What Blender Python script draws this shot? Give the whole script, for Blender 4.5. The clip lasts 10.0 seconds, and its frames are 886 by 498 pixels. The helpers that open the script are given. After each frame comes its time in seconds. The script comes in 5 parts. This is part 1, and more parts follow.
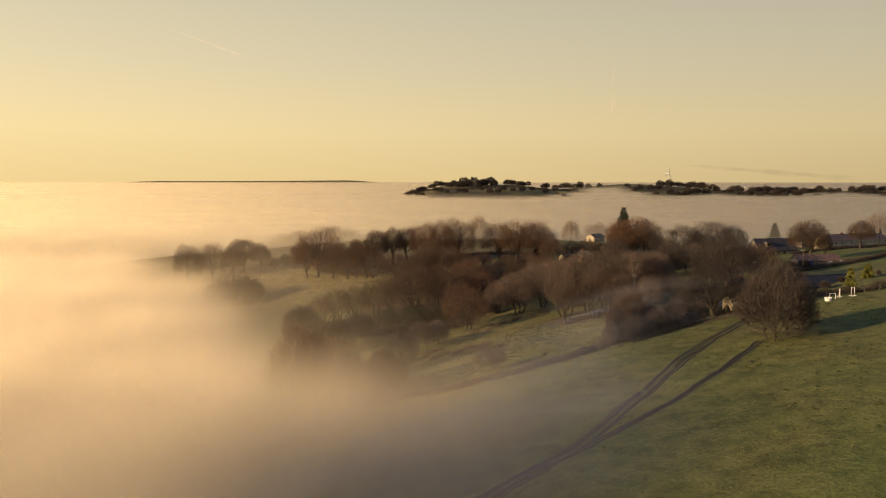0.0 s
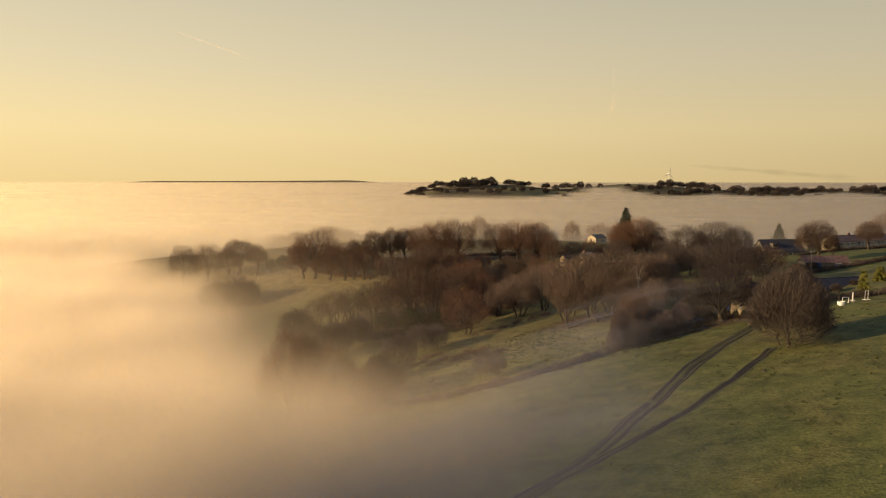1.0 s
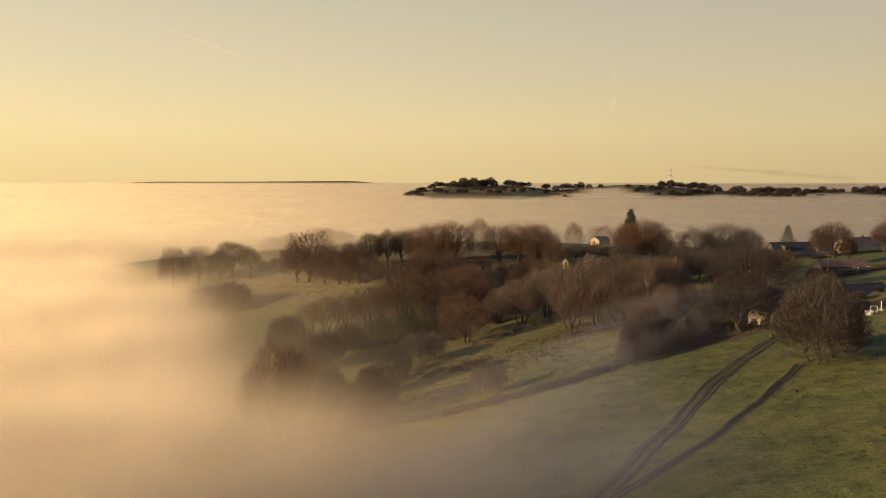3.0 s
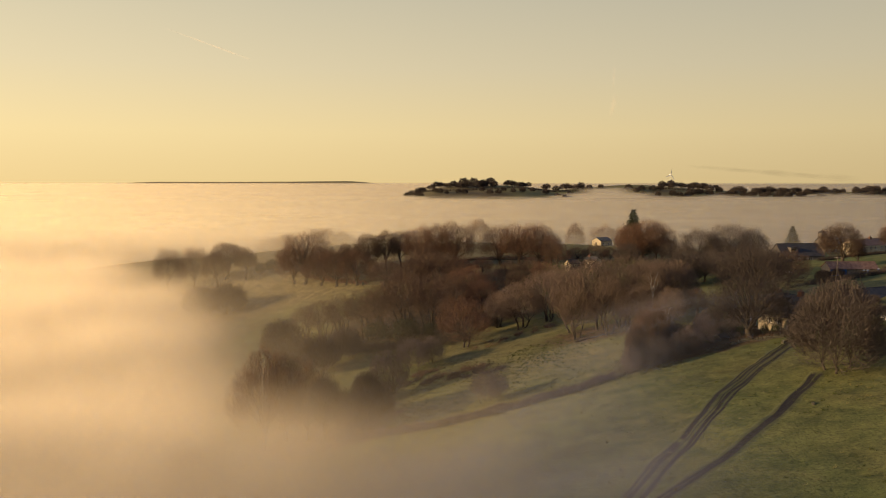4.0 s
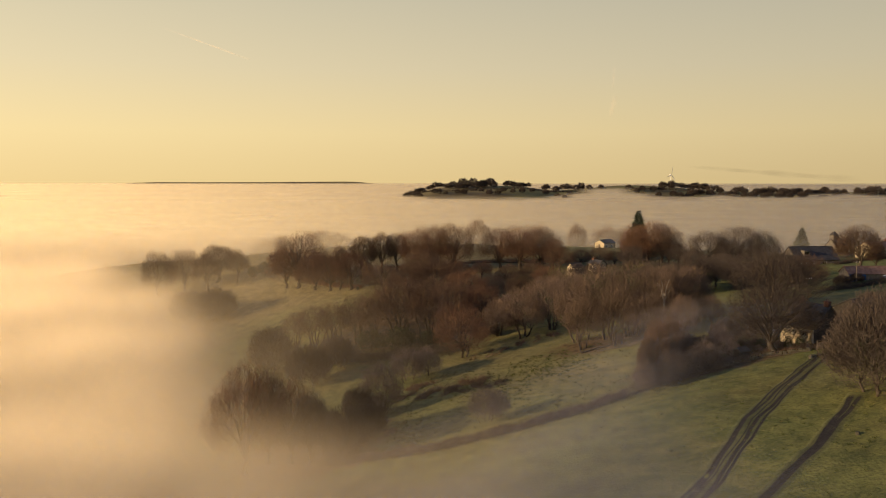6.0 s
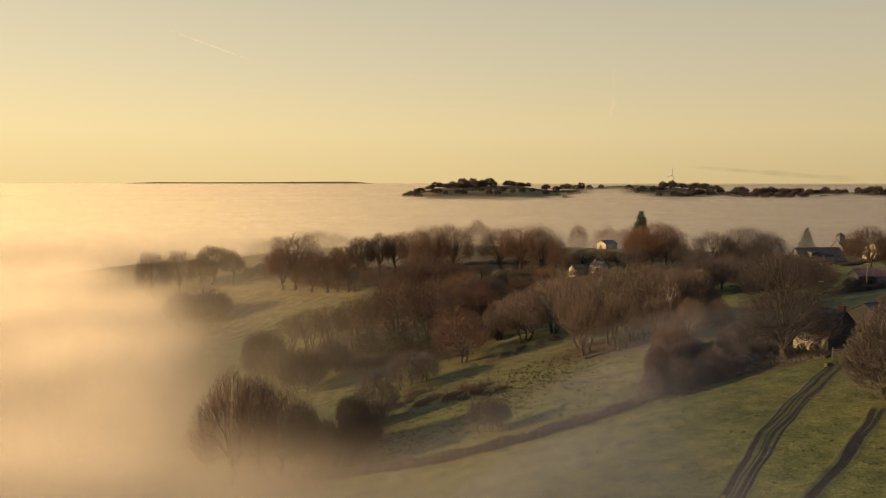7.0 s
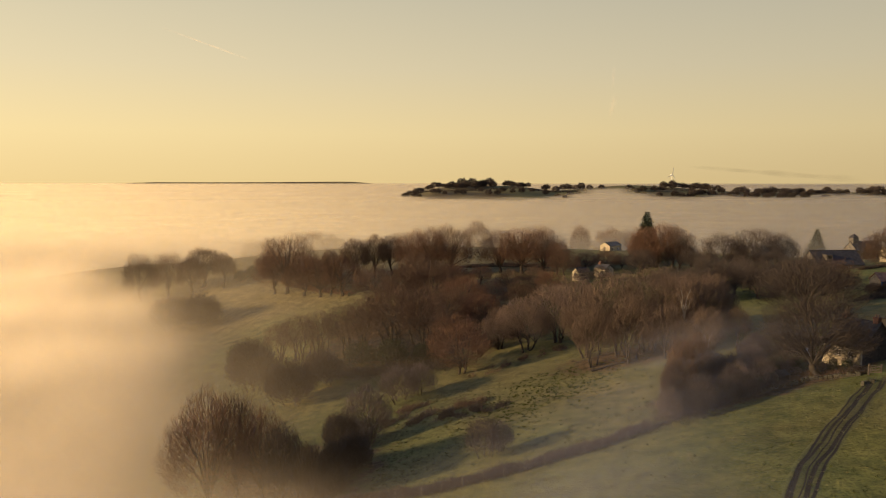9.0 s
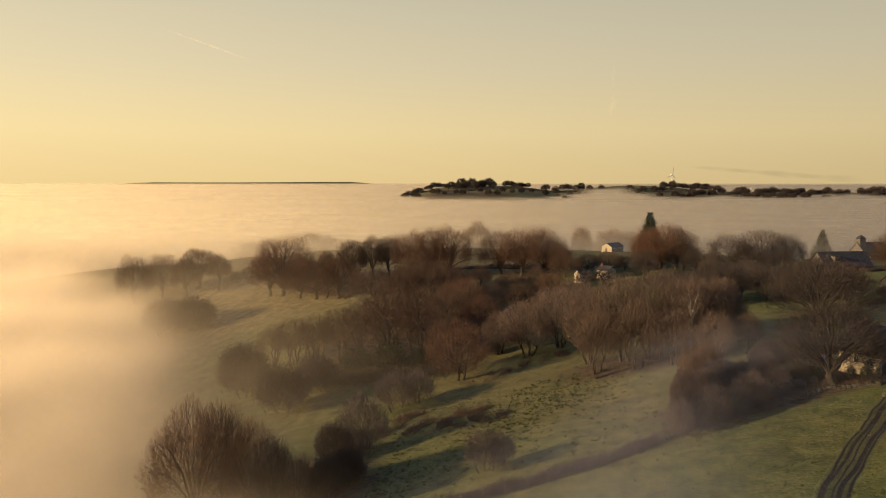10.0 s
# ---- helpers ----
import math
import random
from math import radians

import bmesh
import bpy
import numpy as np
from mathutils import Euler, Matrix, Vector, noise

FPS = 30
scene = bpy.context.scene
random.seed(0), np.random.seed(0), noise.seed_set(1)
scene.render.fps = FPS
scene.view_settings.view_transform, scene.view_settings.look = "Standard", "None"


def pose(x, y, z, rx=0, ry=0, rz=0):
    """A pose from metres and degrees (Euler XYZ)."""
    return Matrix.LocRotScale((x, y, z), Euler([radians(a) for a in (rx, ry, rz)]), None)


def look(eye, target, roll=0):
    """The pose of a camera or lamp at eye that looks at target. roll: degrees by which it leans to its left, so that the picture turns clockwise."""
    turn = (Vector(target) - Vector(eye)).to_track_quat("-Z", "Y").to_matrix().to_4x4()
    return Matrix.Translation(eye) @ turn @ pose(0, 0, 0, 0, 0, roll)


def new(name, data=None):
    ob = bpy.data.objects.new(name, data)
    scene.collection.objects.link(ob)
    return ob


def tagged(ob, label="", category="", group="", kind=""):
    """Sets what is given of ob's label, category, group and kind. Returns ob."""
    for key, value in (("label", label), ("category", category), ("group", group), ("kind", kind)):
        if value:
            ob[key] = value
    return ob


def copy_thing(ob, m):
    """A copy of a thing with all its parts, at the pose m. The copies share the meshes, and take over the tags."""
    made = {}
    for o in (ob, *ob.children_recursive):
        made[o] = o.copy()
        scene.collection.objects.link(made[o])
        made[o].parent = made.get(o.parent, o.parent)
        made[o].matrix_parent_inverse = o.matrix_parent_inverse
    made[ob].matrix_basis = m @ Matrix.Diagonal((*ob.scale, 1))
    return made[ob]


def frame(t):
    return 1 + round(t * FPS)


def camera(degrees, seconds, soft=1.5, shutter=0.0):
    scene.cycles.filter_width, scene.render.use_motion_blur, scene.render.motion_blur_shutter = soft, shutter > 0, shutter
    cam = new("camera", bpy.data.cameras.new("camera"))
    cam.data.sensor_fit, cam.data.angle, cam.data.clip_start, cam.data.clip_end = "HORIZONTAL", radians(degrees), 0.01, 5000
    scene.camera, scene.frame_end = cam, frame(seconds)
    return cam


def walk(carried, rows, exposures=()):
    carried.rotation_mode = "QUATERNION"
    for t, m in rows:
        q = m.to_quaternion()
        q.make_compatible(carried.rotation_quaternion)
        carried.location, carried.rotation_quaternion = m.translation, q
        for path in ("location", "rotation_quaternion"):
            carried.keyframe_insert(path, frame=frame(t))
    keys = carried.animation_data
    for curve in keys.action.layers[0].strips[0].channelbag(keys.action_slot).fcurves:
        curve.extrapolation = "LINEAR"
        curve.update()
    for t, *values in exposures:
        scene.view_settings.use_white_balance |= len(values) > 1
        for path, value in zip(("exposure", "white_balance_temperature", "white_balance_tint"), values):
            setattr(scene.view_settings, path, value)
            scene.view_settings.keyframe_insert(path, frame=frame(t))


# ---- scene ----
EXPOSURE = ((0.0, 0.5, 6500, 10), (10.0, 0.5, 6500, 10))
# SKY_STRENGTH dims only the Nishita sky; the gradient is scaled back up
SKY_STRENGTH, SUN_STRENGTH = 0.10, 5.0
FOG_FACING = (-0.35, -0.90, 0.26)           # halfway between the view and the sun: fog scatters forward
FOG_TINT = (0.445, 0.395, 0.300, 1)
FOG_LIT = (0.10, -0.35, 0.93)                # the rest of its light comes from the sky
FOG_SHEEN, FOG_ROUGH = 0.42, 0.62

# ---- the drone's path ----
cam = camera(60.0, 10.0, soft=1.0)
PATH = [
    (0.0, pose(0.00, 0.00, 60.00, 84.825, 0, 3.217)),
    (0.5, pose(0.05, 2.92, 59.95, 84.824, 0, 3.224)),
    (1.0, pose(0.08, 5.83, 59.91, 84.825, 0, 3.232)),
    (1.5, pose(0.12, 8.72, 59.86, 84.835, 0, 3.235)),
    (2.0, pose(0.15, 11.59, 59.81, 84.851, 0, 3.234)),
    (2.5, pose(0.16, 14.43, 59.75, 84.864, 0, 3.230)),
    (4.0, pose(0.13, 22.95, 59.63, 84.892, 0, 3.218)),
    (4.5, pose(0.12, 25.78, 59.61, 84.902, 0, 3.210)),
    (5.0, pose(0.11, 28.60, 59.60, 84.909, 0, 3.199)),
    (5.5, pose(0.09, 31.44, 59.59, 84.916, 0, 3.189)),
    (7.0, pose(0.07, 39.92, 59.49, 84.920, 0, 3.165)),
    (7.5, pose(0.06, 42.77, 59.46, 84.921, 0, 3.160)),
    (8.0, pose(0.06, 45.63, 59.41, 84.924, 0, 3.153)),
    (8.5, pose(0.06, 48.47, 59.35, 84.924, 0, 3.143)),
    (9.0, pose(0.04, 51.31, 59.28, 84.926, 0, 3.131)),
    (9.5, pose(0.02, 54.15, 59.22, 84.931, 0, 3.117)),
    (10.0, pose(-0.00, 57.00, 59.17, 84.940, 0, 3.102)),
]
walk(cam, PATH, EXPOSURE)

# ---- sky and sun ----
SUN_AZ = math.atan2(-0.27, -0.96)          # the sun stands low, to the left and a little behind
SUN_EL = radians(11.5)
world = bpy.data.worlds.new("winter_sky")
scene.world = world
world.use_nodes = True
wn, wl = world.node_tree.nodes, world.node_tree.links
wn.clear()
sky = wn.new("ShaderNodeTexSky")
sky.sky_type = "NISHITA"
sky.sun_disc = False
sky.sun_elevation = SUN_EL
sky.sun_rotation = math.pi / 2 - SUN_AZ
sky.air_density, sky.dust_density, sky.ozone_density, sky.altitude = 1.6, 4.0, 0.4, 250
# hand-set sky gradient: warm low haze, blue overhead, brighter on the sun's side
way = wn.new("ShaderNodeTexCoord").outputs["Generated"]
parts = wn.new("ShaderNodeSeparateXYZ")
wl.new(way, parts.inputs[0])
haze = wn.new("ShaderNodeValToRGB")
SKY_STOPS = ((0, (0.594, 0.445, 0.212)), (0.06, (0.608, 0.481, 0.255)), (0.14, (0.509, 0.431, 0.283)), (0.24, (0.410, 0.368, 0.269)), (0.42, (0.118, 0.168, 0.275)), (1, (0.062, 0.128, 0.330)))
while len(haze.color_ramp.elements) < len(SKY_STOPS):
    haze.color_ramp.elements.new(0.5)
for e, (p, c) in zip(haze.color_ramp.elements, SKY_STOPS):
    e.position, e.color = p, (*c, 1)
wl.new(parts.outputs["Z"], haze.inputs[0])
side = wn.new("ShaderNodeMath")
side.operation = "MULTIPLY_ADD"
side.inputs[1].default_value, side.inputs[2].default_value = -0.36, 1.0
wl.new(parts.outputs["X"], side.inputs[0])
# cancels SKY_STRENGTH, so the gradient lights at its own full values
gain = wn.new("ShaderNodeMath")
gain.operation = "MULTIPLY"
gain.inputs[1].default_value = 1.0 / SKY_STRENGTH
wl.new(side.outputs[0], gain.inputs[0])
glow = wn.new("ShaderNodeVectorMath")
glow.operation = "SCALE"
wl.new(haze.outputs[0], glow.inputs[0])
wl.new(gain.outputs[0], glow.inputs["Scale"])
hue = wn.new("ShaderNodeCombineXYZ")
for i, (slope, level) in enumerate(((-0.03, 1.0), (0.0, 1.0), (0.09, 1.0))):
    lean = wn.new("ShaderNodeMath")
    lean.operation = "MULTIPLY_ADD"
    lean.inputs[1].default_value, lean.inputs[2].default_value = slope, level
    wl.new(parts.outputs["X"], lean.inputs[0])
    wl.new(lean.outputs[0], hue.inputs[i])
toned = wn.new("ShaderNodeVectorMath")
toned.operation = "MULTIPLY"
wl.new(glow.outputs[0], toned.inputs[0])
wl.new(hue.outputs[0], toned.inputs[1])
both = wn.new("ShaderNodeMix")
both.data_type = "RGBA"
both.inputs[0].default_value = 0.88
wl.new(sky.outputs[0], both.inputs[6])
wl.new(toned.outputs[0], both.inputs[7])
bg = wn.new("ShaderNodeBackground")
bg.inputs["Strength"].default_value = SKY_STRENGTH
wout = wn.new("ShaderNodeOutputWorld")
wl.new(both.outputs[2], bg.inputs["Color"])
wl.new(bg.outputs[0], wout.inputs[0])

sun = new("sun", bpy.data.lights.new("sun", "SUN"))
sun.data.energy, sun.data.angle, sun.data.color = SUN_STRENGTH, radians(0.6), (1.0, 0.68, 0.36)
sun_dir = Vector((math.cos(SUN_AZ) * math.cos(SUN_EL), math.sin(SUN_AZ) * math.cos(SUN_EL), math.sin(SUN_EL)))
sun.matrix_world = look(sun_dir * 300, (0, 0, 0))
scene.cycles.transparent_max_bounces = 128


# ---- materials ----
def material(name, rough=0.9, metal=0.0):
    m = bpy.data.materials.new(name)
    m.use_nodes = True
    n, l = m.node_tree.nodes, m.node_tree.links
    b = n["Principled BSDF"]
    b.inputs["Roughness"].default_value, b.inputs["Metallic"].default_value = rough, metal
    b.inputs["Specular IOR Level"].default_value = 0.2
    return m, n, l, b


def ramp_of(n, l, value, stops):
    r = n.new("ShaderNodeValToRGB")
    while len(r.color_ramp.elements) < len(stops):
        r.color_ramp.elements.new(0.5)
    for e, (p, c) in zip(r.color_ramp.elements, stops):
        e.position, e.color = p, (*c, 1)
    l.new(value, r.inputs[0])
    return r.outputs[0]


def noise_of(n, l, scale, detail=4.0, rough=0.55, where=None, dist=0.0):
    t = n.new("ShaderNodeTexNoise")
    t.inputs["Scale"].default_value, t.inputs["Detail"].default_value = scale, detail
    t.inputs["Roughness"].default_value, t.inputs["Distortion"].default_value = rough, dist
    if where is None:
        where = n.new("ShaderNodeTexCoord").outputs["Object"]
    l.new(where, t.inputs["Vector"])
    return t.outputs["Fac"]


def mix_of(n, l, fac, a, b, how="MIX"):
    m = n.new("ShaderNodeMix")
    m.data_type, m.blend_type = "RGBA", how
    for src, i in ((fac, 0), (a, 6), (b, 7)):
        if hasattr(src, "is_linked"):
            l.new(src, m.inputs[i])
        else:
            m.inputs[i].default_value = src if i == 0 else (*src, 1)
    return m.outputs[2]


def math_of(n, l, op, a, b, clamp=False):
    m = n.new("ShaderNodeMath")
    m.operation, m.use_clamp = op, clamp
    for src, i in ((a, 0), (b, 1)):
        if hasattr(src, "is_linked"):
            l.new(src, m.inputs[i])
        else:
            m.inputs[i].default_value = src
    return m.outputs[0]


def bump_of(n, l, height, b, strength=0.5, distance=0.1):
    u = n.new("ShaderNodeBump")
    u.inputs["Strength"].default_value, u.inputs["Distance"].default_value = strength, distance
    l.new(height, u.inputs["Height"])
    l.new(u.outputs[0], b.inputs["Normal"])


def plain(name, dark, light, scale=1.0, rough=0.85, metal=0.0, bump=0.3, vary=0.0, dist=0.03):
    """Two tones in two sizes of noise, with fine relief; vary: how far objects differ from one another."""
    m, n, l, b = material(name, rough, metal)
    big, fine = noise_of(n, l, scale, 5), noise_of(n, l, scale * 9, 3)
    f = math_of(n, l, "ADD", math_of(n, l, "MULTIPLY", big, 0.65), math_of(n, l, "MULTIPLY", fine, 0.35))
    c = ramp_of(n, l, f, ((0.34, dark), (0.66, light)))
    if vary:
        info = n.new("ShaderNodeObjectInfo").outputs["Random"]
        t = ramp_of(n, l, info, ((0.0, (1 - vary,) * 3), (1.0, (1 + vary * 0.6,) * 3)))
        c = mix_of(n, l, 1.0, c, t, "MULTIPLY")
    l.new(c, b.inputs["Base Color"])
    bump_of(n, l, fine, b, bump, dist)
    return m


def grass_colour(n, l, where):
    """Winter pasture: green and straw patches, wear, dark tufts; brown leaf fall in the wooded hollow."""
    patch = noise_of(n, l, 0.030, 5, 0.6, where, 0.6)
    mid = noise_of(n, l, 0.33, 5, 0.65, where, 0.4)
    fine = noise_of(n, l, 2.6, 4, 0.7, where)
    green = ramp_of(n, l, mid, ((0.30, (0.050, 0.064, 0.018)), (0.50, (0.088, 0.106, 0.027)), (0.72, (0.128, 0.138, 0.040))))
    straw = ramp_of(n, l, mid, ((0.30, (0.065, 0.058, 0.020)), (0.70, (0.165, 0.138, 0.048))))
    c = mix_of(n, l, ramp_of(n, l, patch, ((0.38, (0, 0, 0)), (0.64, (0.60, 0.60, 0.60)))), green, straw)
    tuft = ramp_of(n, l, fine, ((0.32, (0.50, 0.52, 0.50)), (0.50, (1.0, 1.0, 1.0)), (0.8, (1.25, 1.22, 1.1))))
    return mix_of(n, l, 1.0, c, tuft, "MULTIPLY"), mid, fine


def make_ground():
    m, n, l, b = material("pasture", 1.0)
    where = n.new("ShaderNodeTexCoord").outputs["Object"]
    c, mid, fine = grass_colour(n, l, where)
    # mixes in brown woodland floor, and in the garden painted shade over soil
    wood = n.new("ShaderNodeAttribute")
    wood.attribute_name = "litter"
    litter = ramp_of(n, l, noise_of(n, l, 0.8, 5, 0.7, where), ((0.35, (0.030, 0.022, 0.012)), (0.65, (0.105, 0.070, 0.035))))
    edge = math_of(n, l, "ADD", wood.outputs["Fac"], math_of(n, l, "MULTIPLY", math_of(n, l, "SUBTRACT", mid, 0.5), 1.2))
    k = ramp_of(n, l, edge, ((0.35, (0, 0, 0)), (0.65, (1, 1, 1))))
    dry = n.new("ShaderNodeAttribute")
    dry.attribute_name = "dryness"
    hay = ramp_of(n, l, mid, ((0.30, (0.085, 0.070, 0.030)), (0.70, (0.190, 0.150, 0.070))))
    c = mix_of(n, l, dry.outputs["Fac"], c, hay)
    l.new(mix_of(n, l, k, c, litter), b.inputs["Base Color"])
    lumps = noise_of(n, l, 0.9, 3, 0.6, where, 0.8)
    h = math_of(n, l, "ADD", math_of(n, l, "ADD", fine, math_of(n, l, "MULTIPLY", mid, 2.0)), math_of(n, l, "MULTIPLY", lumps, 1.2))
    bump_of(n, l, h, b, 0.55, 0.30)
    return m


def make_track_mat():
    m, n, l, b = material("muddy_track", 0.8)
    where = n.new("ShaderNodeTexCoord").outputs["Object"]
    c, mid, fine = grass_colour(n, l, where)
    wear = n.new("ShaderNodeAttribute")
    wear.attribute_name = "wear"
    mud = ramp_of(n, l, noise_of(n, l, 1.6, 5, 0.7, where), ((0.32, (0.010, 0.009, 0.008)), (0.68, (0.028, 0.024, 0.022))))
    k = math_of(n, l, "ADD", wear.outputs["Fac"], math_of(n, l, "MULTIPLY", math_of(n, l, "SUBTRACT", fine, 0.5), 0.40))
    k = ramp_of(n, l, k, ((0.14, (0, 0, 0)), (0.66, (1, 1, 1))))
    l.new(mix_of(n, l, k, c, mud), b.inputs["Base Color"])
    bump_of(n, l, fine, b, 0.8, 0.25)
    return m


def make_fog(name, normal, gloss, uneven=True, tint=FOG_TINT):
    m = bpy.data.materials.new(name)
    m.use_nodes = True
    n, l = m.node_tree.nodes, m.node_tree.links
    n.clear()
    where = n.new("ShaderNodeTexCoord").outputs["Object"]
    thick = n.new("ShaderNodeAttribute")
    thick.attribute_name = "thickness"
    k = thick.outputs["Fac"]
    if uneven:
        wisp = noise_of(n, l, 0.030, 4, 0.55, where, 0.6)
        swirl = noise_of(n, l, 0.009, 2, 0.5, where, 0.3)
        both_sizes = math_of(n, l, "ADD", math_of(n, l, "MULTIPLY", wisp, 0.55), math_of(n, l, "MULTIPLY", swirl, 0.45))
        k = math_of(n, l, "MULTIPLY", k, ramp_of(n, l, both_sizes, ((0.36, (0.35,) * 3), (0.62, (1.25,) * 3))))
    white = n.new("ShaderNodeBsdfDiffuse")
    white.inputs["Color"].default_value = tint
    lean = n.new("ShaderNodeCombineXYZ")
    for i, v in enumerate(normal):
        lean.inputs[i].default_value = v
    l.new(lean.outputs[0], white.inputs["Normal"])
    ahead = n.new("ShaderNodeCombineXYZ")
    for i, v in enumerate(FOG_FACING):
        ahead.inputs[i].default_value = v
    clear = n.new("ShaderNodeBsdfTransparent")
    mix = n.new("ShaderNodeMixShader")
    l.new(math_of(n, l, "MINIMUM", k, 0.97), mix.inputs[0])
    l.new(clear.outputs[0], mix.inputs[1])
    if gloss:
        sheen = n.new("ShaderNodeBsdfGlossy")
        sheen.inputs["Color"].default_value, sheen.inputs["Roughness"].default_value = tint, FOG_ROUGH
        l.new(ahead.outputs[0], sheen.inputs["Normal"])
        body = n.new("ShaderNodeMixShader")
        body.inputs[0].default_value = gloss
        l.new(white.outputs[0], body.inputs[1])
        l.new(sheen.outputs[0], body.inputs[2])
        l.new(body.outputs[0], mix.inputs[2])
    else:
        l.new(white.outputs[0], mix.inputs[2])
    out = n.new("ShaderNodeOutputMaterial")
    l.new(mix.outputs[0], out.inputs[0])
    return m


GROUND, TRACK = make_ground(), make_track_mat()
FOG = make_fog("fog", FOG_LIT, FOG_SHEEN)
SEA = make_fog("sea_of_fog", FOG_LIT, 0.36, False, (0.445, 0.405, 0.300, 1))
COOL_MIST = make_fog("cool_mist", (0.0, -0.45, 0.89), 0.0, True, (0.46, 0.44, 0.40, 1))
BARK = plain("bark", (0.028, 0.023, 0.018), (0.085, 0.070, 0.055), 1.5, 0.95, vary=0.25)
TWIG = plain("winter_twigs", (0.066, 0.043, 0.030), (0.132, 0.086, 0.057), 0.35, 0.95, bump=0.0, vary=0.30)
TWIG_RED = plain("russet_twigs", (0.090, 0.050, 0.032), (0.176, 0.100, 0.061), 0.35, 0.95, bump=0.0, vary=0.30)
TWIG_PALE = plain("pale_twigs", (0.092, 0.066, 0.049), (0.168, 0.122, 0.091), 0.35, 0.95, bump=0.0, vary=0.25)
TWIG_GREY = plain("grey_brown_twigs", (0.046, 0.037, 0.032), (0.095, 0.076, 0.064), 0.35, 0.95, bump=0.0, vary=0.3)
TWIG_MAUVE = plain("mauve_grey_twigs", (0.070, 0.055, 0.050), (0.130, 0.104, 0.094), 0.35, 0.95, bump=0.0, vary=0.3)
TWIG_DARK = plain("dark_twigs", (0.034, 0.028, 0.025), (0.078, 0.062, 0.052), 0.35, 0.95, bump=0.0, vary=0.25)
BIRCH = plain("birch_bark", (0.10, 0.095, 0.085), (0.32, 0.30, 0.275), 1.2, 0.8)
EVERGREEN = plain("evergreen_leaves", (0.009, 0.014, 0.007), (0.028, 0.038, 0.015), 0.8, 0.7, bump=0.0, vary=0.3)
NEEDLES = plain("fir_needles", (0.012, 0.022, 0.014), (0.040, 0.060, 0.032), 0.8, 0.8, bump=0.0)
GOLDEN = plain("golden_foliage", (0.070, 0.075, 0.012), (0.200, 0.190, 0.035), 0.8, 0.8, bump=0.0)
RENDER = plain("cream_rendered_stone", (0.24, 0.20, 0.135), (0.48, 0.425, 0.305), 1.4, 0.9, bump=0.5)
GREY_WALL = plain("grey_stone_wall", (0.06, 0.055, 0.05), (0.17, 0.155, 0.135), 1.6, 0.9, bump=0.6)
SLATE = plain("slate", (0.018, 0.018, 0.020), (0.060, 0.058, 0.058), 1.2, 0.7, vary=0.2)
DARK = plain("dark_boards_and_gables", (0.012, 0.011, 0.010), (0.040, 0.036, 0.032), 1.5, 0.9)
RUST = plain("rusted_sheet", (0.085, 0.045, 0.032), (0.19, 0.125, 0.095), 0.9, 0.7)
BLUE = plain("blue_painted_sheet", (0.012, 0.045, 0.14), (0.03, 0.09, 0.25), 0.8, 0.6)
WHITE = plain("white_paint", (0.62, 0.62, 0.60), (0.84, 0.84, 0.82), 2.0, 0.6)
GREY_METAL = plain("galvanised_metal", (0.20, 0.20, 0.21), (0.34, 0.34, 0.35), 1.5, 0.5, 0.4)
WOOD = plain("weathered_wood", (0.055, 0.045, 0.036), (0.16, 0.135, 0.105), 2.0, 0.9)
BRICKRED = plain("red_brick", (0.06, 0.03, 0.022), (0.14, 0.07, 0.05), 2.5, 0.9)
STONE = plain("field_stone", (0.032, 0.032, 0.022), (0.105, 0.095, 0.072), 1.8, 0.95, bump=0.7, vary=0.3)
RUBBER = plain("tyre_rubber", (0.010, 0.010, 0.010), (0.030, 0.030, 0.030), 4.0, 0.9)


def make_glass():
    m, n, l, b = material("window_glass", 0.08)
    b.inputs["Base Color"].default_value = (0.010, 0.012, 0.015, 1)
    b.inputs["Specular IOR Level"].default_value = 0.5
    return m


GLASS = make_glass()


# ---- the lie of the land ----
def soft(v):
    v = np.clip(v, 0.0, 1.0)
    return v * v * (3 - 2 * v)


def waves(x, y, size, seed):
    """Smooth uneven swells between about -1 and 1."""
    r = np.random.RandomState(seed)
    out = 0.0 * (x + y)
    for i in range(7):
        a, k, p = r.uniform(0, 6.28), r.uniform(0.6, 1.9) * 6.28 / size, r.uniform(0, 6.28)
        out = out + np.sin((x * np.cos(a) + y * np.sin(a)) * k + p)
    return out / 3.2


